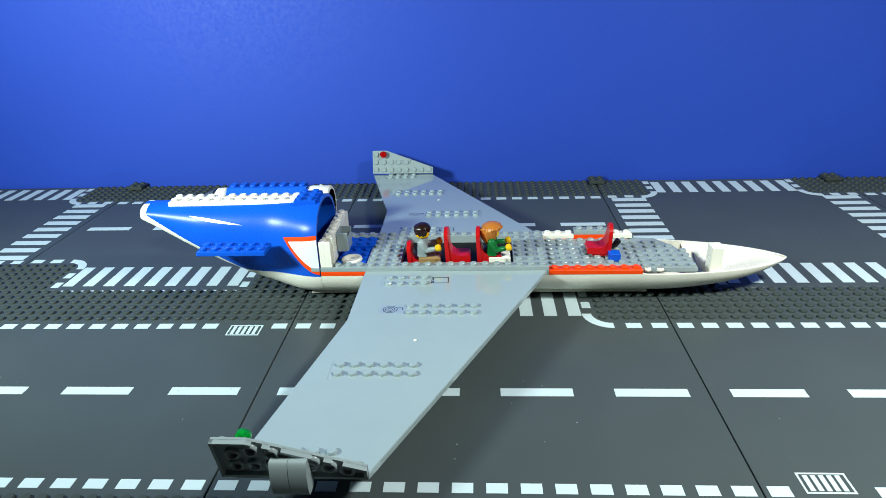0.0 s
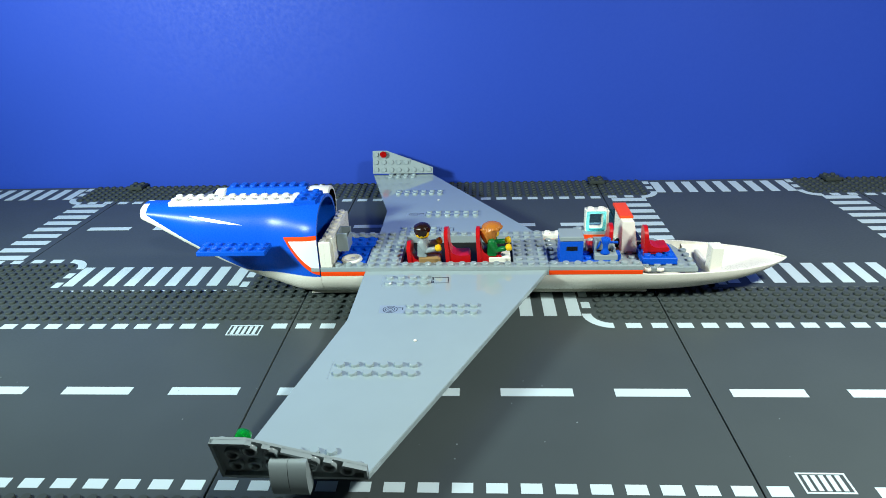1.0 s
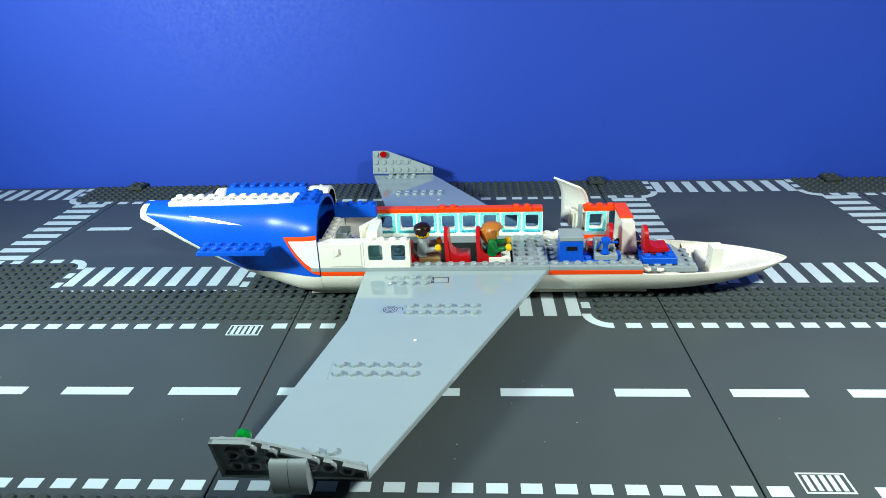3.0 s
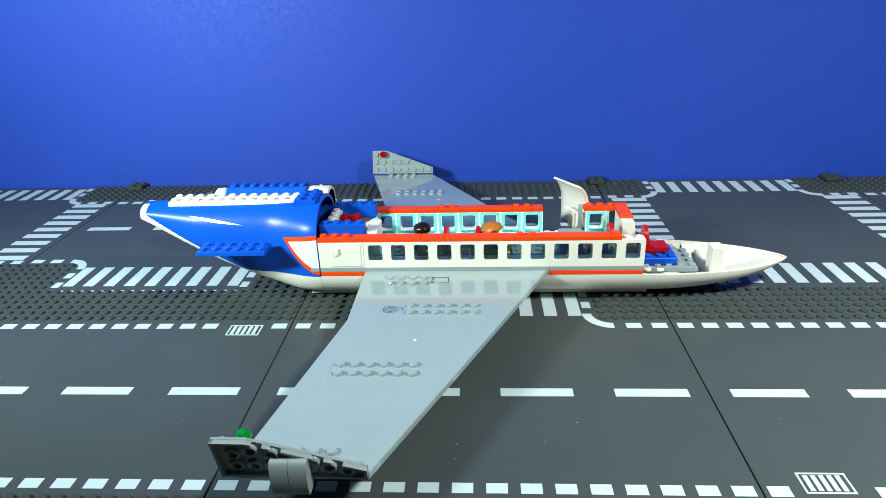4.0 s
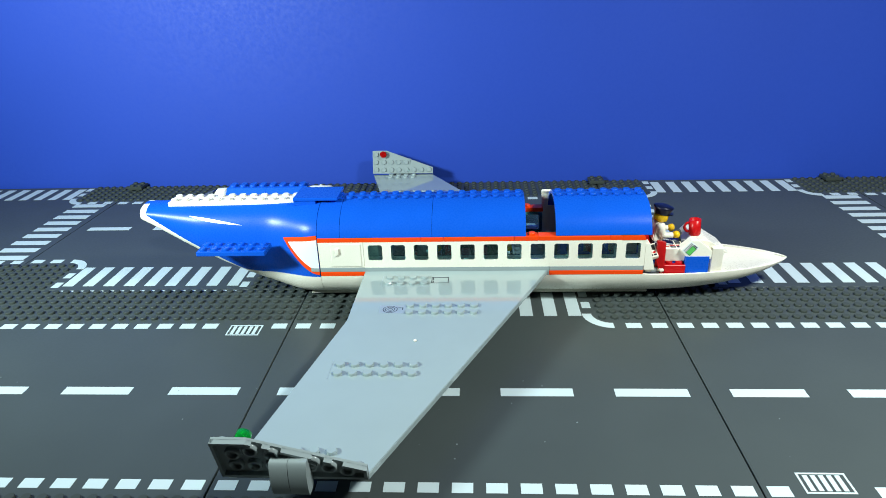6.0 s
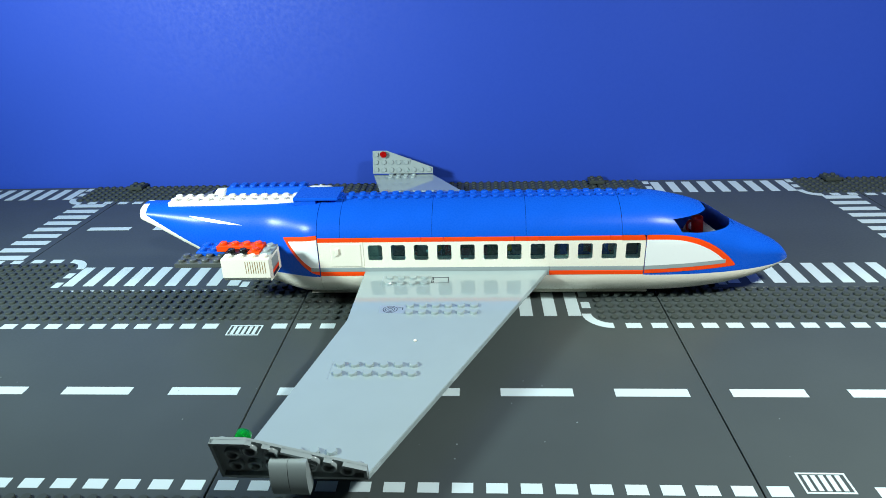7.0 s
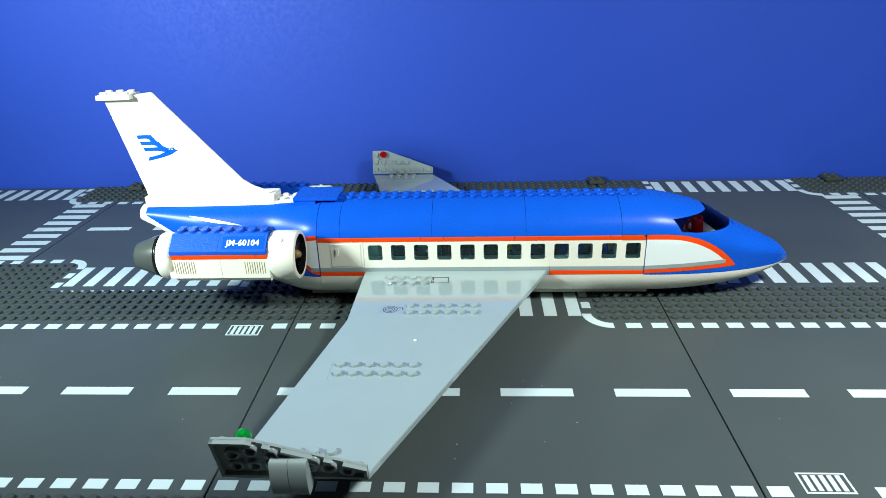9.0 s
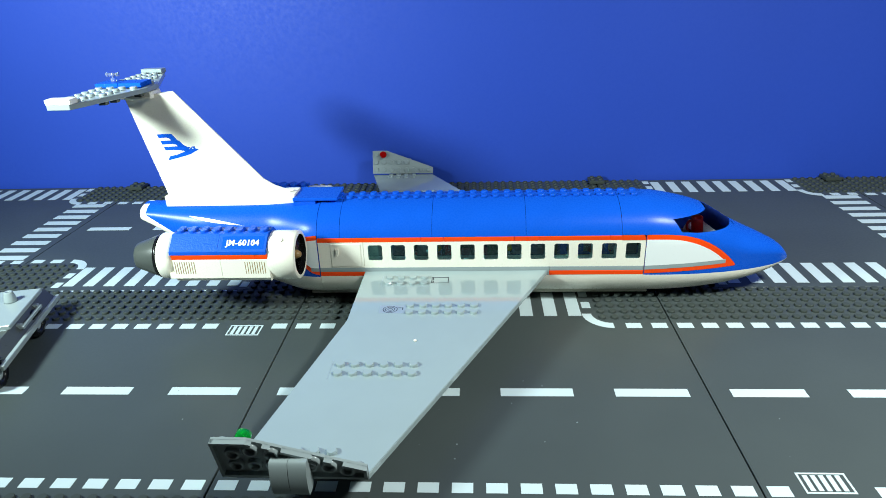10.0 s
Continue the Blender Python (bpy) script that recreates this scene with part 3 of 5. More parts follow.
def window_brick(s, w, t):
    """A two-stud wall brick with a rounded opening through it, and its clear pane."""
    if "frame" not in FRAMES:
        bm = bmesh.new()
        hole = rounded(0.38, 1.62, 0.68, 2.12, 0.18)
        n = len(hole)
        outer = []
        for x, z in hole:
            dx, dz = x - 1.0, z - 1.4
            k = min(0.998 / abs(dx) if abs(dx) > 1e-6 else 99, (1.0 if dz > 0 else 1.4) / abs(dz) if abs(dz) > 1e-6 else 99)
            outer.append((1.0 + dx * k, 1.4 + dz * k))
        for y, back in ((0.03, False), (0.97, True)):
            a = [bm.verts.new((x, y, z)) for x, z in hole]
            b = [bm.verts.new((x, y, z)) for x, z in outer]
            for i in range(n):
                q = (a[i], a[(i + 1) % n], b[(i + 1) % n], b[i])
                bm.faces.new(q)
            # corners between the fan and the square edge
            corners = [(0.002, 0.0), (1.998, 0.0), (1.998, 2.4), (0.002, 2.4)]
            for cx, cz in corners:
                for i in range(n):
                    p, q = outer[i], outer[(i + 1) % n]
                    if abs(p[0] - q[0]) > 1e-4 and abs(p[1] - q[1]) > 1e-4 and (p[0] - 1) * (cx - 1) > 0 and (p[1] - 1.4) * (cz - 1.4) > 0:
                        bm.faces.new((b[i], b[(i + 1) % n], bm.verts.new((cx, y, cz))))
        for line in (hole, [(0.002, 0), (1.998, 0), (1.998, 2.4), (0.002, 2.4)]):
            a = [bm.verts.new((x, 0.03, z)) for x, z in line]
            b = [bm.verts.new((x, 0.97, z)) for x, z in line]
            for i in range(len(line)):
                bm.faces.new((a[i], a[(i + 1) % len(line)], b[(i + 1) % len(line)], b[i]))
        bmesh.ops.remove_doubles(bm, verts=bm.verts[:], dist=0.001)
        bmesh.ops.recalc_face_normals(bm, faces=bm.faces[:])
        for i in range(2):
            stud(bm, i + 0.5, 0.5, 2.396)
        ob = part("window_brick", bm, WHITE, plane, "white wall brick with a rounded window", (s, w, 0.8))
        FRAMES["frame"] = ob.data
        bm = bmesh.new()
        prism(bm, rounded(0.385, 1.615, 0.685, 2.115, 0.178), -0.2, -0.1, m=Matrix(((1, 0, 0, 0), (0, 0, -1, 0), (0, 1, 0, 0), (0, 0, 0, 1))))
        pane = part("pane", bm, CLEAR_PALE, ob, "clear pale blue pane")
        FRAMES["pane"] = pane.data
        # rim of the pane round the opening on the cabin side, with its sill
        bm = bmesh.new()
        inside, outside = rounded(0.36, 1.64, 0.66, 2.14, 0.18), rounded(0.08, 1.92, 0.42, 2.36, 0.16)
        rings = [[bm.verts.new((x, y, z)) for x, z in line] for line, y in ((inside, 0.99), (outside, 0.99), (outside, 1.06), (inside, 1.06), (inside, 0.99))]
        for a, b in zip(rings, rings[1:]):
            for i in range(n):
                bm.faces.new((a[i], a[(i + 1) % n], b[(i + 1) % n], b[i]))
        bmesh.ops.remove_doubles(bm, verts=bm.verts[:], dist=0.001)
        bmesh.ops.recalc_face_normals(bm, faces=bm.faces[:])
        block(bm, 0.25, 1.75, 1.06, 1.3, 0.45, 0.62, 0.03)
        edge = part("pane_rim", bm, CLEAR_RIM, ob, "clear light blue rim")
        FRAMES["rim"] = edge.data
    else:
        ob = put("window_brick", FRAMES["frame"], plane, "white wall brick with a rounded window", (s, w, 0.8))
        pane = put("pane", FRAMES["pane"], ob, "clear pale blue pane")
        edge = put("pane_rim", FRAMES["rim"], ob, "clear light blue rim")
    if w > 4:
        ob.matrix_basis = P(s + 2, w + 1, 0.8, 0, 0, 180)
    edge.visible_shadow = False
    return arrive(ob, t)


def cabin_walls():
    for s, t in ((18, 1.6), (16, 1.6), (14, 1.8), (12, 1.8), (10, 1.9), (8, 2.0), (6, 2.1), (4, 2.1)):
        window_brick(s, 7, t)
    for s, n, t in ((19, 1, 1.7), (17, 2, 1.8), (12, 5, 1.9), (10, 2, 2.0), (8, 2, 2.0), (4, 4, 2.2)):
        add("top_plate", s, 7, 3.2, n, 1, 0.4, ORANGE, t, s in (10, 17))
    add("top_plate", 0, 7, 3.2, 4, 1, 0.4, ORANGE, 2.5)
    # far wall at the lavatory and bricks over it
    add("aft_wall_brick", 1.2, 6.5, 0.8, 3, 1, 2.4, WHITE, 2.4)
    add("roof_support_brick", 0.3, 6, 3.22, 4, 1, 1.2, BLUE, 2.6)
    add("roof_support_brick", 0.05, 1.02, 3.25, 4, 1, 1.2, BLUE, 3.2)
    bm = bmesh.new()
    lathe(bm, [(0.3, 0), (0.46, 0.05), (0.46, 0.35), (0.34, 0.42), (0.34, 1.3), (0.46, 1.38), (0.46, 1.75), (0.3, 1.8)], 20, m=pose(0, 0, 0, 0, 90, 0))
    arrive(part("lavatory_tap", bm, CLEAR_RED, plane, "clear red barrel", (1.3, 4.6, 3.7)), 3.1)
    add("partition_top", 0.15, 2.2, 3.2, 1, 4, 0.8, WHITE, 3.3)
    add("lavatory_block", 4.1, 1.2, 0.8, 1, 3, 2.9, WHITE, 2.9, False)
    bm = bmesh.new()
    block(bm, 0, 2.6, 0, 0.3, 0, 2.4, 0.06)
    for z in (0.4, 1.6):
        block(bm, 2.5, 3.0, 0.02, 0.28, z, z + 0.5, 0.05)
    arrive(part("lavatory_door", bm, WHITE, plane, "white lavatory door standing ajar", (3.5, 2.4, 1.3), turn=pose(0, 0, 0, 0, 0, 62)), 2.3)
    # near side, which goes on while the view is away
    bm = bmesh.new()
    block(bm, 0.02, 3.98, 0.03, 0.97, 0, 2.4, 0.02)
    door = part("cabin_wall", bm, WHITE, plane, "white wall with a closed cabin door", (0, 0, 0.8))
    bm = bmesh.new()
    block(bm, 1.1, 3.75, -0.02, 0.1, 0.12, 2.25, 0.03)
    leaf = part("cabin_door", bm, WHITE, door)
    bm = bmesh.new()
    block(bm, 1.45, 1.72, -0.14, 0.0, 1.15, 1.35, 0.05)
    block(bm, 1.52, 1.86, -0.16, -0.06, 1.3, 1.9, 0.05)
    part("handle", bm, WHITE, leaf)
    arrive(door, 2.8)
    for k in range(12):
        s = 4 + 2 * k
        window_brick(s, 0, 3.9 if s > 22 else 2.9 + 0.09 * k)
    for s, n, t in ((0, 3, 3.3), (3, 6, 3.4), (9, 2, 3.5), (11, 6, 3.6), (17, 2, 3.8), (19, 6, 3.9), (25, 1, 4.0)):
        add("top_plate", s, 0, 3.2, n, 1, 0.4, ORANGE, t, s in (0, 17, 25))
    add("sill_plate", 20, 0, 0.4, 8, 1, 0.4, GREY, 0.1)
    for w, t in ((7, 1.1), (0, 4.1)):
        bm = bmesh.new()
        if w:
            block(bm, 0.6, 1.8, -2.7, 0.9, 0.26, 0.5, 0.04)
        else:
            prism(bm, [(0, 0), (2.0, 0), (1.87, 0.4), (0, 0.4)], 0, 1.0, m=Matrix(((1, 0, 0, 0), (0, 0, -1, 1.0), (0, 1, 0, 0), (0, 0, 0, 1))))
        if not w:
            block(bm, 0.4, 1.75, 0.3, 2.0, 0.38, 0.64, 0.04)
        arrive(part("corner_plate", bm, ORANGE, plane, "", (26, w, 3.2)), 1.0 if w else 4.1)
    add("top_plate", 23.8, 7, 3.2, 3, 1, 0.4, ORANGE, 1.1)
    window_brick(24, 7, 1.0)
    bm = bmesh.new()
    block(bm, 26.02, 27.2, 7.4, 7.6, 1.1, 3.2, 0.02)
    pane = part("side_pane", bm, CLEAR_BLUE, plane, "clear light blue side pane")
    bm = bmesh.new()
    block(bm, 26.02, 27.2, 7.1, 7.9, 0.8, 1.1, 0.03)
    block(bm, 26.02, 26.2, 7.1, 7.9, 1.1, 3.19, 0.03)
    part("sill", bm, WHITE, pane, "white sill")
    arrive(pane, 1.0)
    bm = bmesh.new()
    prism(bm, [(0.5, 0), (2.05, 0), (1.5, 3.05), (0.42, 3.05)], 0, 3.5, m=Matrix(((1, 0, 0, 0), (0, 0, -1, 7.0), (0, 1, 0, 0), (0, 0, 0, 1))))
    bmesh.ops.bevel(bm, geom=bm.edges[:], offset=0.05, segments=1, affect="EDGES")
    arrive(part("cockpit_bulkhead", bm, WHITE, plane, "white sloping bulkhead before the cockpit", (26.25, 0, 0.42)), 0.9)
    bm = bmesh.new()
    prism(bm, [(0, 0), (0.9, 0), (0.35, 2.4), (0, 2.4)], 0, 0.96, m=Matrix(((1, 0, 0, 0), (0, 0, -1, 1.0), (0, 1, 0, 0), (0, 0, 0, 1))))
    arrive(part("end_slope", bm, WHITE, plane, "", (28.02, 0, 0.42)), 4.2)


def galley():
    # locker with a grey lid, counter with a blue jug
    bm = bmesh.new()
    block(bm, 0, 2, 0, 2, 0, 2.2, 0.05)
    box = part("galley_locker", bm, BLUE, plane, "blue galley locker with a grey lid", (21.0, 1.1, 0.42))
    bm = bmesh.new()
    block(bm, -0.02, 2.02, -0.02, 2.02, 2.22, 2.65, 0.05)
    part("lid", bm, GREY, box, "plain grey lid")
    bm = bmesh.new()
    block(bm, 0.55, 1.5, -0.02, 0.06, 1.35, 1.75, 0.01)
    part("slot", bm, BLACK, box, "black slot")
    arrive(box, 0.2)
    add("counter_plate", 23, 1.0, 0.42, 3, 2, 0.4, BLUE, 0.3)
    add("counter_plate", 24, 1.1, 0.82, 2, 1, 0.5, GREY, 0.4, False)
    bm = bmesh.new()
    out = [(0, 0), (1.9, 0), (1.9, 0.5), (1.3, 1.15), (0, 1.15)]
    prism(bm, out, 0, 0.25, m=Matrix(((1, 0, 0, 0), (0, 0, -1, 0), (0, 1, 0, 0), (0, 0, 0, 1))))
    block(bm, 0, 0.25, -1.0, 0, 0, 1.1, 0.05)
    block(bm, 1.65, 1.9, -0.9, 0, 0, 0.5, 0.05)
    arrive(part("counter_back", bm, GREY, plane, "", (24.0, 2.6, 1.3)), 0.5)
    bm = bmesh.new()
    lathe(bm, [(0.36, 0), (0.42, 0.1), (0.25, 0.35), (0.22, 0.75), (0.34, 1.05), (0.42, 1.4), (0.36, 1.45)], 16)
    lathe(bm, [(0.11, -0.5), (0.11, 0.5)], 10, m=pose(0.55, 0, 1.05, 0, 90, 0))
    lathe(bm, [(0.1, -0.35), (0.1, 0.35)], 10, m=pose(-0.55, 0, 0.8, 0, 20, 0))
    arrive(part("jug", bm, BLUE, plane, "blue jug", (24.95, 1.5, 1.32)), 0.6)
    add("seat_base_plate", 28.1, 1.0, 0.42, 3, 3, 0.6, BLUE, 0.7)
    seat(28.3, 1.6, 1.03, "pilot_seat", 1, 0.8, 1.7)
    bm = bmesh.new()
    block(bm, 0, 1.2, 0, 2.5, 0, 0.9, 0.1)
    arrive(part("cockpit_step", bm, BLACK, plane, "", (27.6, 4.2, 0.42)), 0.8)
    seat(25.8, 4.4, 0.45, "cabin_seat", -1, 0.0, 2.15)
    add("small_plate", 25.4, 1.7, 0.42, 1, 1, 0.7, BLUE, 0.0, False)
    # grey hinge post, bar and the far door that stands open
    bm = bmesh.new()
    lathe(bm, [(0.2, 0), (0.2, 2.9), (0.14, 3.0)], 12)
    arrive(part("hinge_post", bm, GREY, plane, "", (23.5, 7.2, 0.8)), 1.2)
    bm = bmesh.new()
    lathe(bm, [(0.14, -2.0), (0.14, 0)], 10, m=pose(0, 0, 0, 0, 90, 0))
    block(bm, -2.2, -1.6, -0.2, 0.2, -0.15, 0.15, 0.05)
    bar = arrive(part("hinge_bar", bm, WHITE, plane, "", (23.5, 7.2, 2.9)), 1.3)
    CLOSING.append((bar, [(1.533, bar.matrix_basis.copy()), (1.567, P(23.5, 7.2, 2.9, 0, 0, -57)), (5.9, P(23.5, 7.2, 2.9, 0, 0, -57)), (6.033, bar.matrix_basis.copy()), (10.0, bar.matrix_basis.copy())]))
    # door leaf: upright below, curling inwards above like the roof; its hinge edge is at x = 0
    bm = bmesh.new()
    line = [(0.0, 0.1 + 0.38 * k) for k in range(6)] + [(-1.85 * (1 - math.cos(t)), 2.3 + 2.65 * math.sin(t)) for t in steps(0.0, 1.3, 12)]
    last = len(line) - 1
    def leaf(k, v, lift):
        y, z = line[int(k)]
        t = max(0.0, (k - 6) / 12) * 1.0
        narrow = 0.3 * max(0.0, (k - last + 2) / 2) ** 2
        return Vector((-3.9 + narrow + (3.9 - 2 * narrow) * v, y + lift * math.cos(t), z + lift * math.sin(t)))
    cells, across = range(last + 1), steps(0, 1, 6)
    sheet_grid(bm, lambda k, v: leaf(k, v, 0.0), cells, across)
    sheet_grid(bm, lambda k, v: leaf(k, v, 0.18), cells, across, flip=True)
    for v in (0, 1):
        sheet_grid(bm, lambda k, j: leaf(k, v, 0.18 * j), cells, (0, 1), smooth=False)
    for k in (0, last):
        sheet_grid(bm, lambda v, j: leaf(k, v, 0.18 * j), across, (0, 1), smooth=False)
    bmesh.ops.remove_doubles(bm, verts=bm.verts[:], dist=0.002)
    bmesh.ops.recalc_face_normals(bm, faces=bm.faces[:])
    # ribbed hinge box on the inner side
    block(bm, -2.2, -0.1, -0.3, -0.02, 0.15, 2.05, 0.05)
    for x in (-2.2, -1.5, -0.8, -0.3):
        block(bm, x, x + 0.22, -0.55, -0.25, 0.2, 2.0, 0.05)
    ob = part("far_door", bm, WHITE, plane, "white curved cabin door standing open", (24.3, 7.9, 0.62), turn=pose(0, 0, 0, 0, 0, -57))
    home = ob.matrix_basis.copy()
    first, second = P(23.3, 7.3, 0.75, -4, 0, -4), P(23.3, 7.3, 1.0, -4, 0, 0)
    shut = P(23.7, 7.35, 0.3)
    CLOSING.append((ob, [(5.9, home), (5.967, P(24.0, 7.6, 0.7, 0, 0, -30)), (6.033, shut), (10.0, shut)]))
    arrive(ob, 1.6, [(1.367, first), (1.433, first), (1.467, second), (1.533, second)])


def cockpit():
    flat = Matrix(((1, 0, 0, 0), (0, 0, 1, 0), (0, 1, 0, 0), (0, 0, 0, 1)))
    # red bracket: a studded foot and an upright plate
    bm = bmesh.new()
    block(bm, 0.7, 2.6, 0, 1.9, 0, 0.78, 0.04)
    prism(bm, [(0.45, 0.0), (0.85, 0.0), (0.75, 2.92), (0.05, 3.02), (0.1, 1.2)], 0, 0.35, m=flat)
    block(bm, 0.1, 0.7, 0.3, 1.5, 0.4, 1.6, 0.04)
    stud(bm, 1.3, 0.5, 0.78), stud(bm, 2.15, 0.5, 0.78), stud(bm, 1.3, 1.4, 0.78)
    bmesh.ops.recalc_face_normals(bm, faces=bm.faces[:])
    arrive(part("console_bracket", bm, RED, plane, "red console bracket", (29.05, 0.5, -0.2)), 4.3)
    add("nose_brick", 31.6, 0.55, -0.2, 2, 3, 1.6, BLUE, 4.3)
    add("nose_brick", 31.6, 3.5, -0.2, 2, 3, 1.15, BLUE, 4.3)

    def panel(place, size, t, columns):
        """A white console block with dark screens and red and grey keys on its top face."""
        ls, lw, lh = size
        bm = bmesh.new()
        block(bm, 0, ls, 0, lw, 0, lh, 0.03)
        base = part("control_panel", bm, WHITE, plane, "white control panel with small dark screens")
        base.matrix_basis = place
        step = (ls - 0.5) / columns
        for i in range(columns):
            x = 0.45 + i * step
            for y0, y1, material in ((0.12, 0.24, NAVY), (0.3, 0.42, RED), (0.52, 0.9, DARK)):
                bm = bmesh.new()
                block(bm, x, x + step * 0.8, lw * y0, lw * y1, lh - 0.01, lh + 0.012, 0)
                part("screen" if material is DARK else "key_row", bm, material, base)
        for k in range(3):
            bm = bmesh.new()
            block(bm, 0.08, 0.36, lw * (0.2 + 0.24 * k), lw * (0.3 + 0.24 * k), lh - 0.01, lh + 0.012, 0)
            part("key_row", bm, NAVY if k % 2 else RED, base)
        arrive(base, t)
    panel(P(29.95, 0.95, 0.8, 4, 0, 0), (2.15, 1.7, 1.2), 4.4, 3)
    panel(P(28.25, 0.55, 0.95, 40, -14, 0), (1.1, 1.3, 0.5), 4.4, 2)
    # white hood: a side plate facing out with a turned display, and a roof that slopes to the nose
    bm = bmesh.new()
    prism(bm, [(31.8, 1.12), (33.72, 1.1), (33.76, 1.85), (32.5, 2.86), (32.0, 2.88), (31.08, 1.95)], 0.58, 1.5, m=flat)
    prism(bm, [(31.95, 1.49), (33.9, 1.49), (35.55, 1.2), (33.7, 2.42), (32.5, 2.62), (31.95, 1.9)], 1.5, 5.0, m=flat)
    bmesh.ops.recalc_face_normals(bm, faces=bm.faces[:])
    bmesh.ops.bevel(bm, geom=bm.edges[:], offset=0.04, segments=1, affect="EDGES")
    hood = part("instrument_hood", bm, WHITE, plane, "white sloping instrument hood with a green screen")
    turn = Matrix.Translation(Vector((31.9, 0.565, 2.06)) * U) @ pose(0, 0, 0, 0, -50, 0) @ Matrix.Diagonal((1.15, 1, 1.15, 1))
    for x0, x1, z0, z1, material, name in ((-0.48, 0.48, -0.4, 0.4, PRINT_WHITE, "display"), (-0.42, 0.3, -0.34, 0.1, NAVY, "display_frame"), (-0.38, 0.26, -0.30, 0.06, SCREEN, "green_screen"),
                                           (-0.4, 0.4, 0.16, 0.2, NAVY, "key_row"), (-0.4, 0.4, 0.27, 0.31, NAVY, "key_row"), (0.34, 0.42, -0.3, 0.06, NAVY, "key_row")):
        bm = bmesh.new()
        y = {"display": 0.0, "display_frame": -0.012, "key_row": -0.012, "green_screen": -0.024}[name]
        block(bm, x0, x1, y - 0.005, y + 0.005, z0, z1, 0)
        part(name, bm, material, hood, "green screen" if name == "green_screen" else "", turn=turn)
    bm = bmesh.new()
    lathe(bm, [(0.13, 0), (0.11, 0.7), (0.2, 0.75), (0.2, 1.1), (0.1, 1.2)], 12, m=pose(31.5, 2.3, 2.0, 0, -12, 0))
    lathe(bm, [(0.09, -0.4), (0.09, 0.4)], 8, m=pose(31.35, 2.3, 3.0, 90, 0, 0))
    part("control_stick", bm, DARK, hood, "dark grey control stick")
    arrive(hood, 4.7)
    bm = bmesh.new()
    lathe(bm, [(0.45, 0), (0.5, 0.08), (0.5, 1.4), (0.42, 1.4), (0.42, 0.2)], 20)
    sheet_grid(bm, lambda a, b: Vector((-0.48 - (0.4 + 0.11 * math.cos(b)) * math.sin(a), 0.11 * math.sin(b), 0.72 + (0.42 + 0.11 * math.cos(b)) * math.cos(a))), steps(0, math.pi, 10), steps(0, 2 * math.pi, 8))
    arrive(part("mug", bm, RED, plane, "red mug with a handle", (32.75, 2.6, 2.6), turn=pose(0, 0, 0, 0, -4, 0)), 4.9)


def roof_arch(s, length, t, before):
    """A blue half-barrel roof piece with two rows of studs along its crown."""
    bm = bmesh.new()
    ss = (0.0, length - 0.03)
    def fn(inset):
        def g(x, a):
            h = 3.6 + (top_line(10) - 3.6 - inset) * math.sin(a)
            sgn = 1 if a > math.pi / 2 else -1
            return Vector((x, 4 + sgn * max(0, side(10, min(h + inset * math.sin(a), top_line(10))) - inset), h - 3.6))
        return g
    ang = steps(0, math.pi, 40)
    sheet_grid(bm, fn(0.0), ss, ang, flip=True)
    sheet_grid(bm, fn(0.28), ss, ang)
    for x in ss:
        sheet_grid(bm, lambda k, a: fn(0.28 * k)(x, a), (0, 1), ang, smooth=False)
    for a in (0, math.pi):
        sheet_grid(bm, lambda x, k: fn(0.28 * k)(x, a), ss, (0, 1), smooth=False)
    for x in steps(1.0, length - 1.0, max(1, int(length // 2))):
        block(bm, x - 0.08, x + 0.08, 2.2, 5.8, 1.55, 2.15, 0)
    bmesh.ops.recalc_face_normals(bm, faces=bm.faces[:])
    for i in range(int(length)):
        for w in (3.5, 4.5):
            stud(bm, i + 0.5, w, top_line(10) - 3.62)
    ob = part("roof_arch", bm, BLUE, plane, "glossy blue half-barrel roof section", (s, 0, 3.6))
    return arrive(ob, t, before)


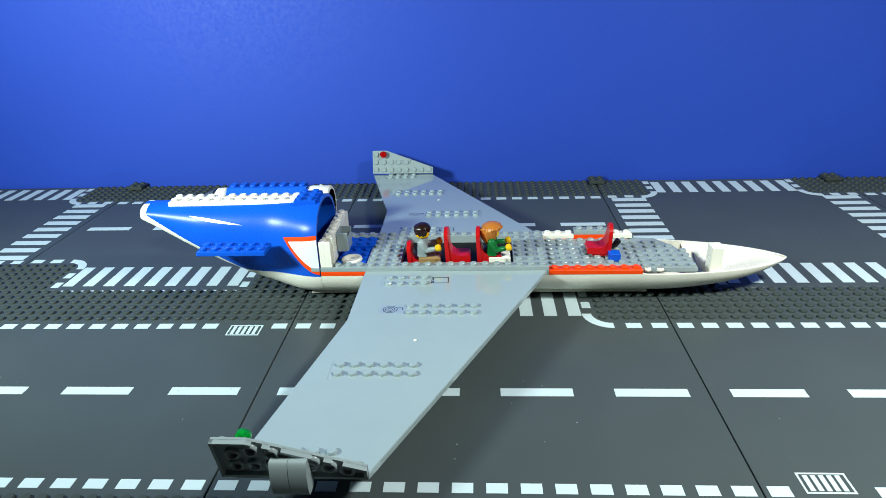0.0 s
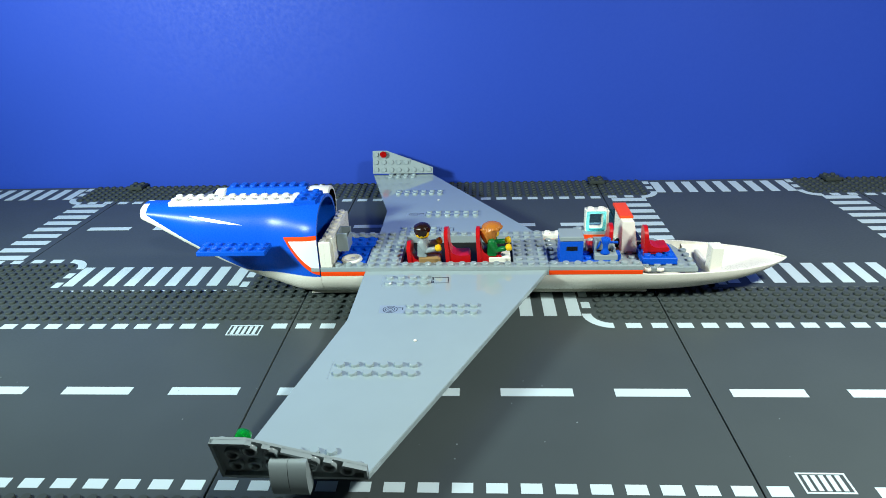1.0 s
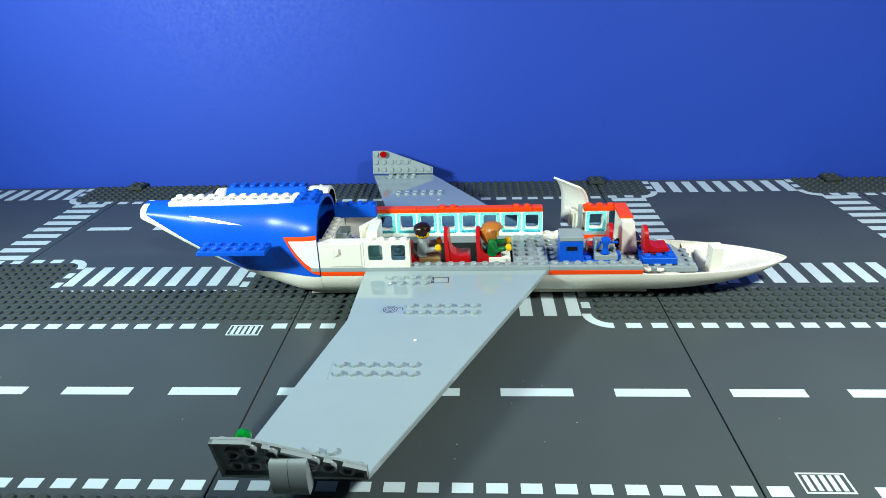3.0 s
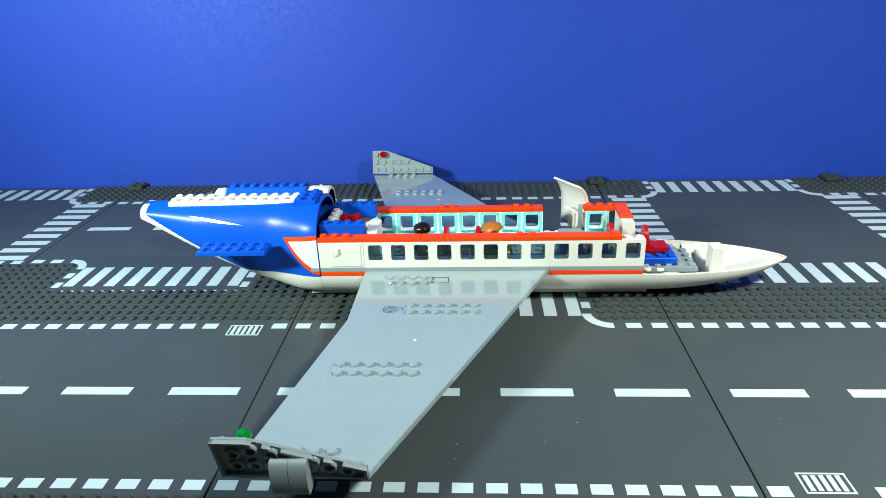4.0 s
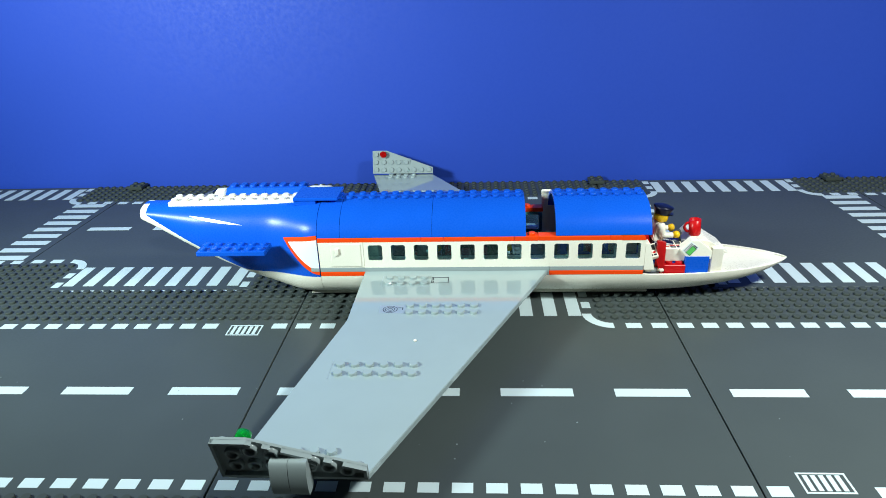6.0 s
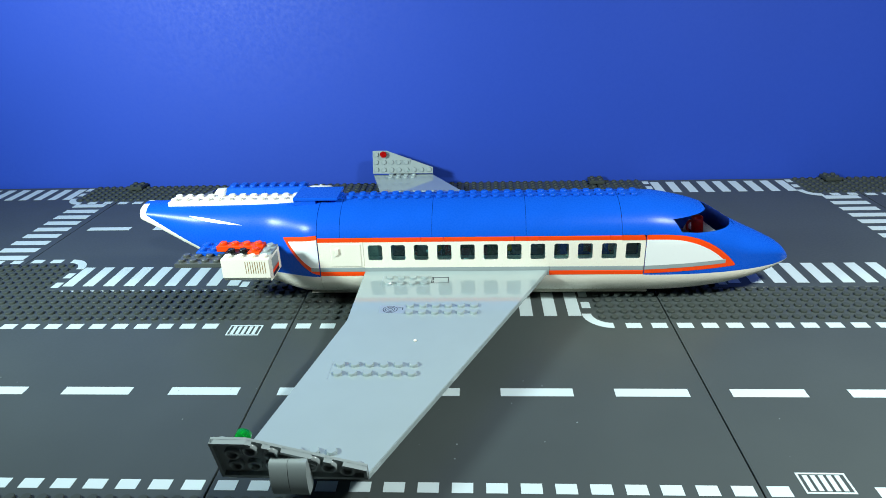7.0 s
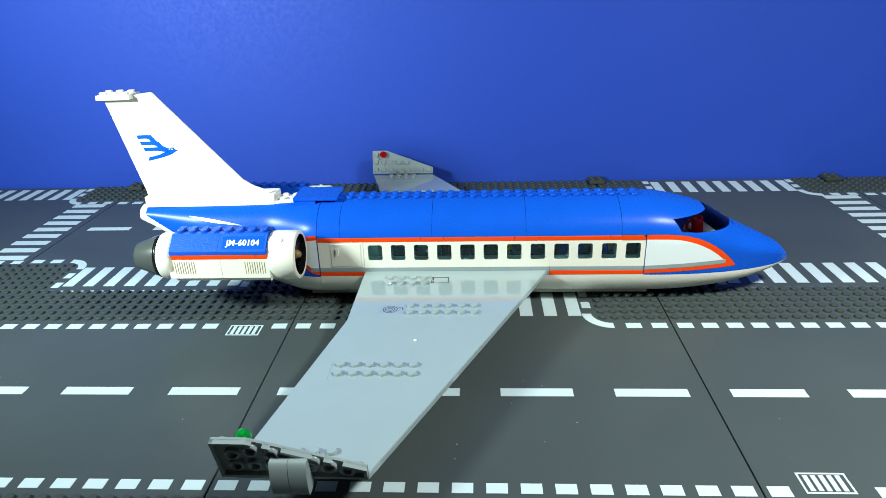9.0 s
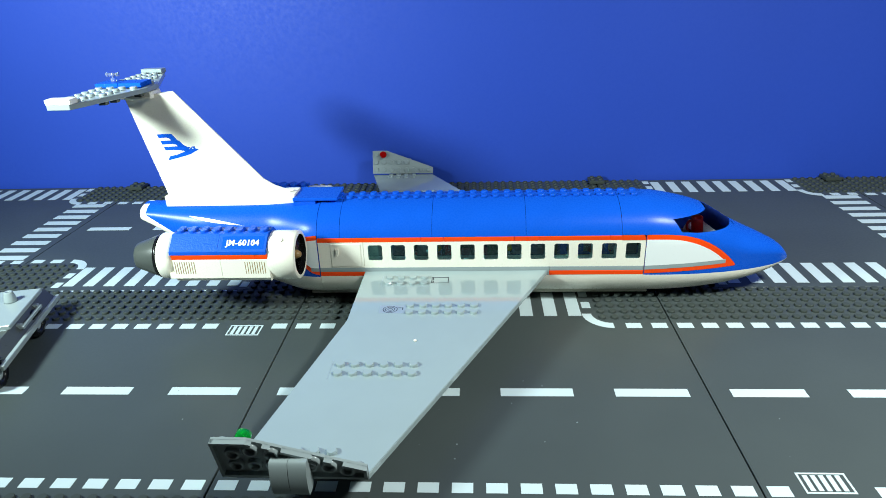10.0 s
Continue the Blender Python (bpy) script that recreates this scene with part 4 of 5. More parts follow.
def roof():
    add("ridge_tile", -2.4, 2.4, 6.2, 4, 3.2, 0.26, BLUE, 5.9, False)
    roof_arch(0.0, 2, 5.8, [(5.067, P(44.6, -0.7, -2.7, 0, 0, -8)), (5.133, P(44.6, -0.7, -2.7, 0, 0, -8)), (5.167, P(40.9, 0.2, -2.7, 0, 0, 4)), (5.233, P(40.9, 0.2, -2.7, 0, 0, 4)),
                               (5.267, P(30.3, -0.5, 2.3, 0, -14, 6)), (5.333, P(30.3, -0.5, 2.3, 0, -14, 6)), (5.367, P(26.4, -0.4, 4.3, 0, 12, 0)), (5.433, P(26.4, -0.4, 4.3, 0, 12, 0)),
                               (5.467, P(19.8, 0, 3.62)), (5.533, P(19.8, 0, 3.62)), (5.567, P(16.2, 0, 3.62)), (5.633, P(16.2, 0, 3.62)), (5.667, P(7.3, 0, 3.62)), (5.733, P(7.3, 0, 3.62))])
    # each long section comes in over the nose: on the plates, across the nose, along the walls
    g1 = P(38.5, 4.2, -2.7, 0, 0, -32)
    c0, c1 = P(31.0, -1.0, 2.45, 0, 23, 0), P(27.5, -1.0, 3.8, 0, 15, 0)
    r0 = P(15.0, 0, 3.63)
    roof_arch(2.0, 8, 5.8, [(5.267, P(43.4, -1.1, -2.7)), (5.333, P(43.4, -1.1, -2.7)), (5.367, P(40.6, 2.2, -2.7, 0, 0, -28)), (5.433, P(40.6, 2.2, -2.7, 0, 0, -28)), (5.467, c0), (5.533, c0), (5.567, c1), (5.633, c1), (5.667, r0), (5.733, r0)])
    roof_arch(10.0, 8, 5.9, [(5.467, P(40.6, 3.4, -2.7, 0, 0, -41)), (5.533, P(40.6, 3.4, -2.7, 0, 0, -41)), (5.567, g1), (5.633, g1), (5.667, c1), (5.733, c1), (5.767, P(18, 0, 3.63)), (5.833, P(18, 0, 3.63))])
    roof_arch(18.0, 8, 6.1, [(5.667, P(42.1, 1.2, -2.7, 0, 0, -10)), (5.733, P(42.1, 1.2, -2.7, 0, 0, -10)), (5.8, g1), (5.833, g1), (5.9, c0), (5.933, c0), (6.0, P(20.5, 0, 3.63)), (6.033, P(20.5, 0, 3.63))])


def nose_lines():
    tip = lambda s: 4.69 + 0.05 * (s - 30.26)
    sill = lambda s: 4.69 - 0.98 * min(1.0, (s - 30.26) / 0.7) ** 1.2 - 0.13 * ease((s - 30.9) / 1.8)
    return tip, sill


def nose_shell():
    """The blue upper nose with its smoked windscreen; comes on as one piece."""
    tip, sill = nose_lines()
    hi = lambda s: min(tip(s), top_line(s))
    lo = lambda s: min(sill(s), top_line(s))
    ss = [26.0 + 15.6 * (1 - (1 - k / 64) ** 1.25) for k in range(65)]
    bm = bmesh.new()
    fore = sorted(set([s for s in ss if s > 28.0] + [28.02]))
    aft = [26.0, 27.0, 28.02]
    shell(bm, aft, lambda s: 3.62, top_line, bunch=1)
    shell(bm, [s for s in fore if s <= 30.26] + [30.26], belt_line, top_line, rows=40, bunch=1)
    mid = [30.26, 30.35, 30.5, 30.65, 30.8, 30.95] + [s for s in fore if 30.97 < s < 36.1] + [36.1]
    shell(bm, mid, belt_line, lo, rows=24)
    shell(bm, [s for s in mid if tip(s) < top_line(s)] , hi, top_line, rows=20, bunch=1)
    shell(bm, [36.1] + [s for s in fore if s > 36.1], belt_line, top_line, rows=30, bunch=1)
    ob = part("nose_shell", bm, BLUE, plane, "glossy blue pointed nose shell")
    bm = bmesh.new()
    shell(bm, mid, lo, hi, rows=12)
    part("windscreen", bm, CLEAR_DARK, ob, "smoked clear windscreen")
    bm = bmesh.new()
    for i in range(2):
        for w in (3.5, 4.5):
            stud(bm, 26.5 + i, w, top_line(10) - 0.02)
    part("crown_studs", bm, BLUE, ob)
    top = lambda s: 3.62 - 2.85 * max(0, (s - 28) / 7.7) ** 3.1
    bot = lambda s: 0.1 + 0.035 * (s - 28)
    decal("orange_panel_edge", 28.05, 35.9, bot, lambda s: max(top(s), bot(s)), ORANGE, ob, 0.02, 50)
    decal("white_panel", 28.05, 34.9, lambda s: bot(s) + 0.72, lambda s: max(top(s) - 0.40 - 0.06 * max(0, s - 31), bot(s) + 0.72), PRINT_WHITE, ob, 0.035, 50)
    decal("grey_panel_line", 28.05, 35.0, lambda s: bot(s) + 0.36, lambda s: bot(s) + 0.72, GREY, ob, 0.035, 40, 3)
    arrive(ob, 6.45, [(6.1, P(14, -6, -2.4, 0, 0, -6)), (6.2, P(10, -4, -2.0, 0, 4, -8)), (6.3, P(4, -1, 2.0, 0, 6, -3)), (6.4, P(0.8, 0, 0.6))])


cabin_walls()
galley()
cockpit()
roof()
nose_shell()


# ---- engines ----
def slope_brick(name, s, ls, label="", words=""):
    """A blue slope with a studded ledge, in the engine's own space."""
    bm = bmesh.new()
    prism(bm, [(0, 0), (0, 0.28), (1.25, 1.35), (2.2, 1.35), (2.2, 0)], 0, ls - 0.02, m=Matrix(((0, 0, 1, 0), (1, 0, 0, 0), (0, 1, 0, 0), (0, 0, 0, 1))))
    bmesh.ops.recalc_face_normals(bm, faces=bm.faces[:])
    for i in range(int(ls)):
        stud(bm, i + 0.5, 1.75, 1.348)
    return bm


def engine(w, h, flip, staged):
    """One engine pod. w, h: its axis. staged: True if it is put together before the camera."""
    go = arrive if staged else (lambda ob, t, before=(): ob)
    y = lambda a: w + a if not flip else w - a
    def strip(name, s, a0, a1, z, ls, lh, material, t, studs=True, label=""):
        lw = a1 - a0
        w0 = y(a0) if not flip else y(a1)
        ob = brick(name, plane, s, w0, z, ls, lw, lh, material, studs, label)
        return go(ob, t)
    z0 = h - 1.55
    # white lower body with fine vents at both ends of its near face
    strip("pod_plate", -11.4, -1.0, 1.0, z0 + 0.8, 4, 0.4, DARK, 6.8)
    def body(s, ls, t, vent_at):
        bm = bmesh.new()
        sgn = -1 if not flip else 1
        block(bm, 0, ls, -0.5, 0.5, 0.35, 2.0, 0.03)
        prism(bm, [(-0.5, 0.36), (0.5, 0.36), (0.5, 0.0), (-0.2, 0.0)] if sgn < 0 else [(-0.5, 0.36), (0.5, 0.36), (0.2, 0), (-0.5, 0)], 0, ls, m=Matrix(((0, 0, 1, 0), (1, 0, 0, 0), (0, 1, 0, 0), (0, 0, 0, 1))))
        for i in range(int(ls)):
            stud(bm, i + 0.5, 0, 1.996)
        bmesh.ops.recalc_face_normals(bm, faces=bm.faces[:])
        ob = part("pod_body", bm, WHITE, plane, "white engine body brick", (s, y(-1.5), z0))
        if vent_at > 1:
            # printed end face: white with grey, orange and dark bars
            for name, z1, z2, material in (("end_face", 0.05, 1.95, WHITE), ("grey_bar", 0.75, 1.75, GREY), ("orange_bar", 0.5, 0.85, ORANGE), ("dark_bar", 0.2, 0.5, NAVY)):
                bm = bmesh.new()
                wide = (-0.45, 2.3) if name == "end_face" else (0.15, 1.7)
                x = 0.02 if name == "end_face" else 0.05
                block(bm, ls + x - 0.03, ls + x, *sorted((wide[0] * -sgn, wide[1] * -sgn)), z1, z2, 0)
                part(name, bm, material, ob)
        for i in range(9):
            bm = bmesh.new()
            block(bm, vent_at + i * 0.2, vent_at + 0.05 + i * 0.2, sgn * 0.5 - 0.012, sgn * 0.5 + 0.012, 0.75, 1.8, 0)
            part("vent_line", bm, SKINTAN, ob)
        return go(ob, t)
    body(-6.95, 4.0, 6.8, 2.0)
    body(-10.95, 4.0, 7.4, 0.15)
    strip("black_plate", -7.0, -1.0, 0.0, z0 + 1.6, 2, 0.5, BLACK, 6.8)
    strip("end_bracket", -4.0, -1.0, 1.0, z0 + 1.3, 1, 0.8, GREY, 6.8)
    strip("orange_plate", -8.0, 0.0, 1.0, z0 + 1.8, 4, 0.5, ORANGE, 7.0)
    strip("orange_plate", -5.0, -1.0, 0.0, z0 + 1.7, 1, 0.5, ORANGE, 7.0)
    strip("pod_ledge", -11.4, -2.0, 0.0, z0 + 0.3, 4, 0.5, WHITE, 7.1)
    strip("orange_plate", -10.0, 0.0, 1.0, z0 + 1.8, 2, 0.5, ORANGE, 7.2)
    strip("orange_plate", -10.0, -1.0, 0.0, z0 + 1.7, 1, 0.5, ORANGE, 7.2)
    strip("black_plate", -9.0, -1.0, 0.0, z0 + 1.6, 2, 0.5, BLACK, 7.3)
    strip("end_bracket", -11.0, -1.0, 1.0, z0 + 1.3, 1, 0.8, GREY, 7.5)
    strip("deck_plate", -11.0, -0.6, 1.4, z0 + 2.3, 7, 0.4, BLUE, 7.6)
    bm = bmesh.new()
    lathe(bm, [(0.25, 0), (0.3, 0.15), (0.3, 2.3)], 6, m=pose(0, 0, 0, 0, 90, 0))
    go(part("axle", bm, YELLOW, plane, "short yellow axle", (-13.1, y(-1.0), z0 + 1.6)), 7.6)
    strip("rim_plate", -4.0, -2.0, 1.0, z0 + 2.0, 1, 0.4, ORANGE, 7.7)
    strip("rim_plate", -11.0, -2.0, -1.0, z0 + 2.0, 7, 0.4, ORANGE, 7.8)
    strip("rim_plate", -11.0, -1.0, 1.0, z0 + 2.0, 1, 0.4, ORANGE, 7.8)
    mirror = Matrix.Identity(4) if not flip else Matrix.Diagonal((1, -1, 1, 1))
    def slope(s, ls, a, back, t):
        bm = slope_brick("slope", s, ls)
        m = mirror @ (Matrix.Identity(4) if not back else Matrix.Diagonal((1, -1, 1, 1)))
        bmesh.ops.transform(bm, matrix=m, verts=bm.verts[:])
        if m.determinant() < 0:
            bmesh.ops.reverse_faces(bm, faces=bm.faces[:])
        ob = part("cowl_slope", bm, ROUGH_BLUE, plane, "blue sloping engine cowl brick", (s, y(a), z0 + 2.42))
        return go(ob, t)
    slope(-11.1, 4, 2.0, True, 7.9)
    slope(-7.1, 4, 2.0, True, 8.0)
    front = slope(-7.1, 4, -2.0, False, 8.1)
    slope(-11.1, 4, -2.0, False, 8.2)
    if staged:
        # smooth blue sticker with a white registration on the front cowl
        tilt = math.degrees(math.atan2(1.07, 1.25))
        bm = bmesh.new()
        block(bm, 0.35, 3.8, -0.52, 0.62, -0.004, 0.012, 0)
        part("sticker", bm, BLUE, front, "smooth blue sticker", (0, 0.58, 0.28 + 0.58 * 1.07 / 1.25), turn=pose(0, 0, 0, tilt, 0, 0))
        data = bpy.data.curves.new("registration", "FONT")
        data.body, data.size, data.align_x, data.align_y, data.extrude, data.offset = "JM-60104", 0.72 * U, "CENTER", "CENTER", 0.00015, 0.00014
        data.space_character = 1.1
        data.materials.append(PRINT_WHITE)
        source = new("registration", data)
        flat = bpy.data.meshes.new_from_object(source)
        bpy.data.objects.remove(source)
        bm = bmesh.new()
        for k in range(3):
            # heavy strokes: the letters laid over themselves, a hair apart
            n = len(bm.verts)
            bm.from_mesh(flat)
            bmesh.ops.translate(bm, vec=((k - 1) * 0.00011, 0, k * 0.00001), verts=list(bm.verts)[n:])
        flat.clear_geometry()
        bm.to_mesh(flat)
        bm.free()
        text = new("registration", flat)
        text.parent = front
        text.matrix_basis = Matrix.Translation(Vector((2.05, 0.58, 0.28 + 0.58 * 1.07 / 1.25)) * U) @ pose(0, 0, 0, tilt, 0, 0) @ pose(0, 0, 0.00026) @ Matrix.Diagonal((0.9, 1, 1, 1))
        tagged(text, "white registration letters")
    # rings, fan and exhaust cone: turned about the pod's axis
    axis = pose(0, 0, 0, 0, 90, 0)
    bm = bmesh.new()
    lathe(bm, [(1.72, 2.3), (1.95, 2.3), (2.05, 2.2), (2.05, 0.1), (1.95, 0), (1.5, 0), (1.5, 0.5), (1.72, 0.7), (1.72, 2.3)], 40, caps=False, m=axis)
    bmesh.ops.recalc_face_normals(bm, faces=bm.faces[:])
    ring = part("intake_ring", bm, WHITE, plane, "round white engine intake ring", (-3.15, y(0), h))
    bm = bmesh.new()
    for k in range(12):
        m = Matrix.Rotation(2 * math.pi * k / 12, 4, "X")
        prism(bm, [(0.2, -0.22), (1.68, -0.38), (1.68, 0.3), (0.2, 0.2)], 0, 0.08, m=m @ Matrix(((0, 0.45, 1, 1.7), (0, 1, 0, 0), (1, 0, 0, 0), (0, 0, 0, 1))))
    lathe(bm, [(1.7, 1.5), (1.7, 1.55)], 30, m=axis)
    bmesh.ops.recalc_face_normals(bm, faces=bm.faces[:])
    part("fan", bm, BLACK, ring, "black fan disc")
    bm = bmesh.new()
    lathe(bm, [(0.4, 1.2), (0.38, 2.0), (0.2, 2.3), (0.05, 2.35)], 16, m=axis)
    part("spinner", bm, SKINTAN, ring, "tan spinner")
    bm = bmesh.new()
    lathe(bm, [(0.2, 0), (0.2, 0.1)], 12, m=pose(1.1, (-1.1 if not flip else 1.1), 1.72, 33 if not flip else -33, 0, 0))
    part("pip", bm, WHITE, ring)
    bm = bmesh.new()
    lathe(bm, [(1.705, 2.27), (1.69, 0.8)], 40, caps=False, m=axis)
    part("lining", bm, BLACK, ring, "black intake lining")
    go(ring, 8.0)
    bm = bmesh.new()
    lathe(bm, [(1.3, 0), (1.88, 0.0), (1.95, 0.06), (1.97, 0.7), (1.95, 1.3), (1.5, 1.3)], 36, m=axis, caps=True)
    bmesh.ops.recalc_face_normals(bm, faces=bm.faces[:])
    rear = part("rear_ring", bm, WHITE, plane, "white rear engine ring", (-12.45, y(0), h))
    # black ring added in place of the dark gap before the cone
    bm = bmesh.new()
    lathe(bm, [(1.3, -0.28), (1.84, -0.28), (1.84, 0.0), (1.3, 0.0)], 36, m=axis)
    bmesh.ops.recalc_face_normals(bm, faces=bm.faces[:])
    part("seal", bm, BLACK, rear, "black ring standing in for the dark gap behind the ring")
    go(rear, 8.2)
    bm = bmesh.new()
    lathe(bm, [(0.8, 0), (1.1, 0.0), (1.16, 0.15), (1.8, 1.9), (1.8, 2.0)], 36, m=axis)
    bmesh.ops.recalc_face_normals(bm, faces=bm.faces[:])
    go(part("exhaust_cone", bm, DARK, plane, "dark grey tapered exhaust cone", (-14.7, y(0), h)), 8.3)


def stabiliser():
    """Blue studded pylon plate that sticks out under the tail."""
    add("pylon_plate", -10.15, -1.6, 2.72, 6, 2, 0.4, BLUE)


# ---- tail fin and tailplane ----
def tail_fin():
    lead = [(12.05, 0.5), (11.1, 0.66), (10.2, 1.0), (9.3, 1.6), (2.55, 9.5)]
    inner = [(11.6, 0.42), (10.8, 0.45), (9.8, 0.75), (8.9, 1.35), (2.1, 9.45)]
    rest = [(-1.65, 9.06), (0.35, 0.65), (0.4, 0.3), (11.6, 0.3)]
    flat = Matrix(((1, 0, 0, 0), (0, 0, -1, 0.35), (0, 1, 0, 0), (0, 0, 0, 1)))
    bm = bmesh.new()
    prism(bm, inner + rest, 0, 0.7, m=flat)
    # the leading edge tapers to a thin rounded nose
    rows = [[bm.verts.new((x, sgn * t, z)) for x, z in line] for line, sgn, t in ((inner, -1, 0.35), (lead, -1, 0.07), (lead, 1, 0.07), (inner, 1, 0.35))]
    faces = [bm.faces.new((p[i], p[i + 1], q[i + 1], q[i])) for p, q in zip(rows, rows[1:]) for i in range(len(lead) - 1)]
    faces.append(bm.faces.new([row[-1] for row in rows]))
    bmesh.ops.recalc_face_normals(bm, faces=faces)
    block(bm, 0.36, 12.25, -1.04, 1.04, -0.6, 0.38, 0.04)
    fin = part("tail_fin", bm, WHITE, plane, "tall swept white tail fin with a blue bird emblem", (-14.57, 4, 6.25))
    # emblem: a body sweeping to the beak and three bars as the wing, on both faces
    for sgn in (-1, 1):
        place = Matrix(((1, 0, 0, 0), (0, 0, sgn, sgn * 0.362), (0, 1, 0, -0.28), (0, 0, 0, 1)))
        bm = bmesh.new()
        back = [(1.3 + 1.95 * k / 8, 4.2 + 0.62 * (k / 8) ** 1.5) for k in range(9)]
        body = back + [(3.42, 5.02), (3.68, 5.02), (3.72, 4.86), (4.0, 4.74)] + [(3.6 - 2.5 * k / 8, 4.55 - 0.72 * (k / 8) ** 0.7) for k in range(9)]
        prism(bm, body, -0.01, 0.01, m=place)
        bmesh.ops.recalc_face_normals(bm, faces=bm.faces[:])
        part("bird_body", bm, BLUE, fin, "blue bird emblem")
        for k, (x0, x1, z) in enumerate(((1.02, 2.75, 4.86), (0.82, 2.3, 5.4), (0.62, 1.75, 5.98))):
            bm = bmesh.new()
            prism(bm, [(x0, z - 0.15), (x1 * 0.6 + x0 * 0.4, z - 0.12), (x1 + 0.45, z - 0.3), (x1 + 0.1, z + 0.17), (x1 * 0.6 + x0 * 0.4, z + 0.2), (x0 - 0.12, z + 0.17)], -0.01, 0.01, m=place)
            bmesh.ops.recalc_face_normals(bm, faces=bm.faces[:])
            part("bird_feather", bm, BLUE, fin)
        bm = bmesh.new()
        prism(bm, [(1.35, 6.0), (1.8, 6.15)] + [(1.8 + 1.5 * k / 6, 6.15 - 1.2 * math.sin(k / 6 * math.pi / 2)) for k in range(1, 7)] + [(2.9, 4.55), (2.3, 4.95), (1.7, 5.6)], -0.014, 0.006, m=place)
        bmesh.ops.recalc_face_normals(bm, faces=bm.faces[:])
        part("bird_edge", bm, BLUE, fin)
        bm = bmesh.new()
        lathe(bm, [(0.06, -0.02), (0.06, 0.02)], 10, m=place @ Matrix.Translation((3.5, 4.86, 0)))
        part("bird_eye", bm, PRINT_WHITE, fin)
    cap = brick("cap_plate", fin, -2.0, -1.0, 9.06, 3, 2, 0.4, WHITE)
    rows = [(8.367, P(-35.2, -6.6, -2.72, 0, 0, 27)), (8.433, P(-35.2, -6.6, -2.72, 0, 0, 27)), (8.467, P(-31.8, -5.0, -2.72, 0, 0, 34)), (8.533, P(-31.8, -5.0, -2.72, 0, 0, 34)),
            (8.567, P(-19.6, -9, 1.2, 0, -44, 0)), (8.633, P(-19.6, -9, 1.2, 0, -44, 0)), (8.667, P(-21.8, 1, 2.85, 0, -32, 0)), (8.733, P(-21.8, 1, 2.85, 0, -32, 0)),
            (8.767, P(-23.0, 4, 6.0)), (8.833, P(-23.0, 4, 6.0)), (8.867, P(-21.5, 4, 6.0)), (8.933, P(-21.5, 4, 6.0)), (8.967, P(-16.45, 4, 6.2)), (9.033, P(-16.45, 4, 6.2))]
    arrive(fin, 9.1, rows)


def tailplane():
    """Grey swept tailplane on the fin: a bracket, two wedge plates, a blue tile, an aerial and white end tiles."""
    h = 15.45
    add("bracket_plate", -16.6, 3.0, h, 3, 2, 0.4, WHITE, 9.2)
    for sgn, t in ((1, 9.2), (-1, 9.4)):
        bm = bmesh.new()
        shape = [(0, 0), (4.4, 0), (4.4, 1.0), (1.8, 8.0), (0, 8.0)]
        prism(bm, [(x, sgn * yy) for x, yy in shape], 0, 0.39)
        bmesh.ops.recalc_face_normals(bm, faces=bm.faces[:])
        bmesh.ops.bevel(bm, geom=bm.edges[:], offset=0.03, segments=1, affect="EDGES")
        for j in range(8):
            for i in range(4 if j < 2 else 3 if j < 5 else 2 if j < 7 else 1):
                if j or i > 3:
                    stud(bm, 0.5 + i, sgn * (j + 0.5), 0.385)
        half = part("tailplane_half", bm, GREY, plane, "light grey swept tailplane plate", (-18.1, 4, h + 0.42))
        # dark blocks added under the leading edge for the shade in hollow-backed slots
        for yy in (1.3, 3.6, 4.6):
            bm = bmesh.new()
            x = 4.4 - 2.6 * (yy - 0.6) / 7
            block(bm, x - 0.7, x - 0.12, sgn * yy - 0.28, sgn * yy + 0.28, -0.28, -0.004, 0.02)
            part("clip", bm, DARK, half, "dark grey block for the shade in a slot under the plate")
        arrive(half, t)
    add("ridge_tile", -16.2, 3.0, h + 0.82, 2, 2, 0.39, BLUE, 9.5, False)
    add("ridge_tile", -18.2, 3.0, h + 0.82, 2, 2, 0.39, BLUE, 9.6, False)
    bm = bmesh.new()
    lathe(bm, [(0.28, 0), (0.28, 0.35), (0.12, 0.4), (0.12, 0.9)], 12)
    lathe(bm, [(0.14, -0.5), (0.14, 0.5)], 10, m=pose(0, 0, 0.7, 0, 90, 0))
    for x in (-0.5, 0.5):
        lathe(bm, [(0.16, -0.2), (0.22, 0.0), (0.16, 0.2)], 10, m=pose(x, 0, 0.7))
    arrive(part("aerial", bm, CLEAR_ICE, plane, "small clear aerial", (-17.0, 4.0, h + 1.21), turn=Matrix.Diagonal((0.85, 0.85, 0.85, 1))), 9.6)
    for w, t in ((-4.02, 9.8), (11.02, 9.7)):
        bm = bmesh.new()
        block(bm, 0, 2.0, 0, 0.99, 0, 0.40, 0.03)
        arrive(part("end_tile", bm, WHITE if w < 0 else GREY, plane, "pale tile at the end of the tailplane", (-18.15, w, h + 0.82)), t)


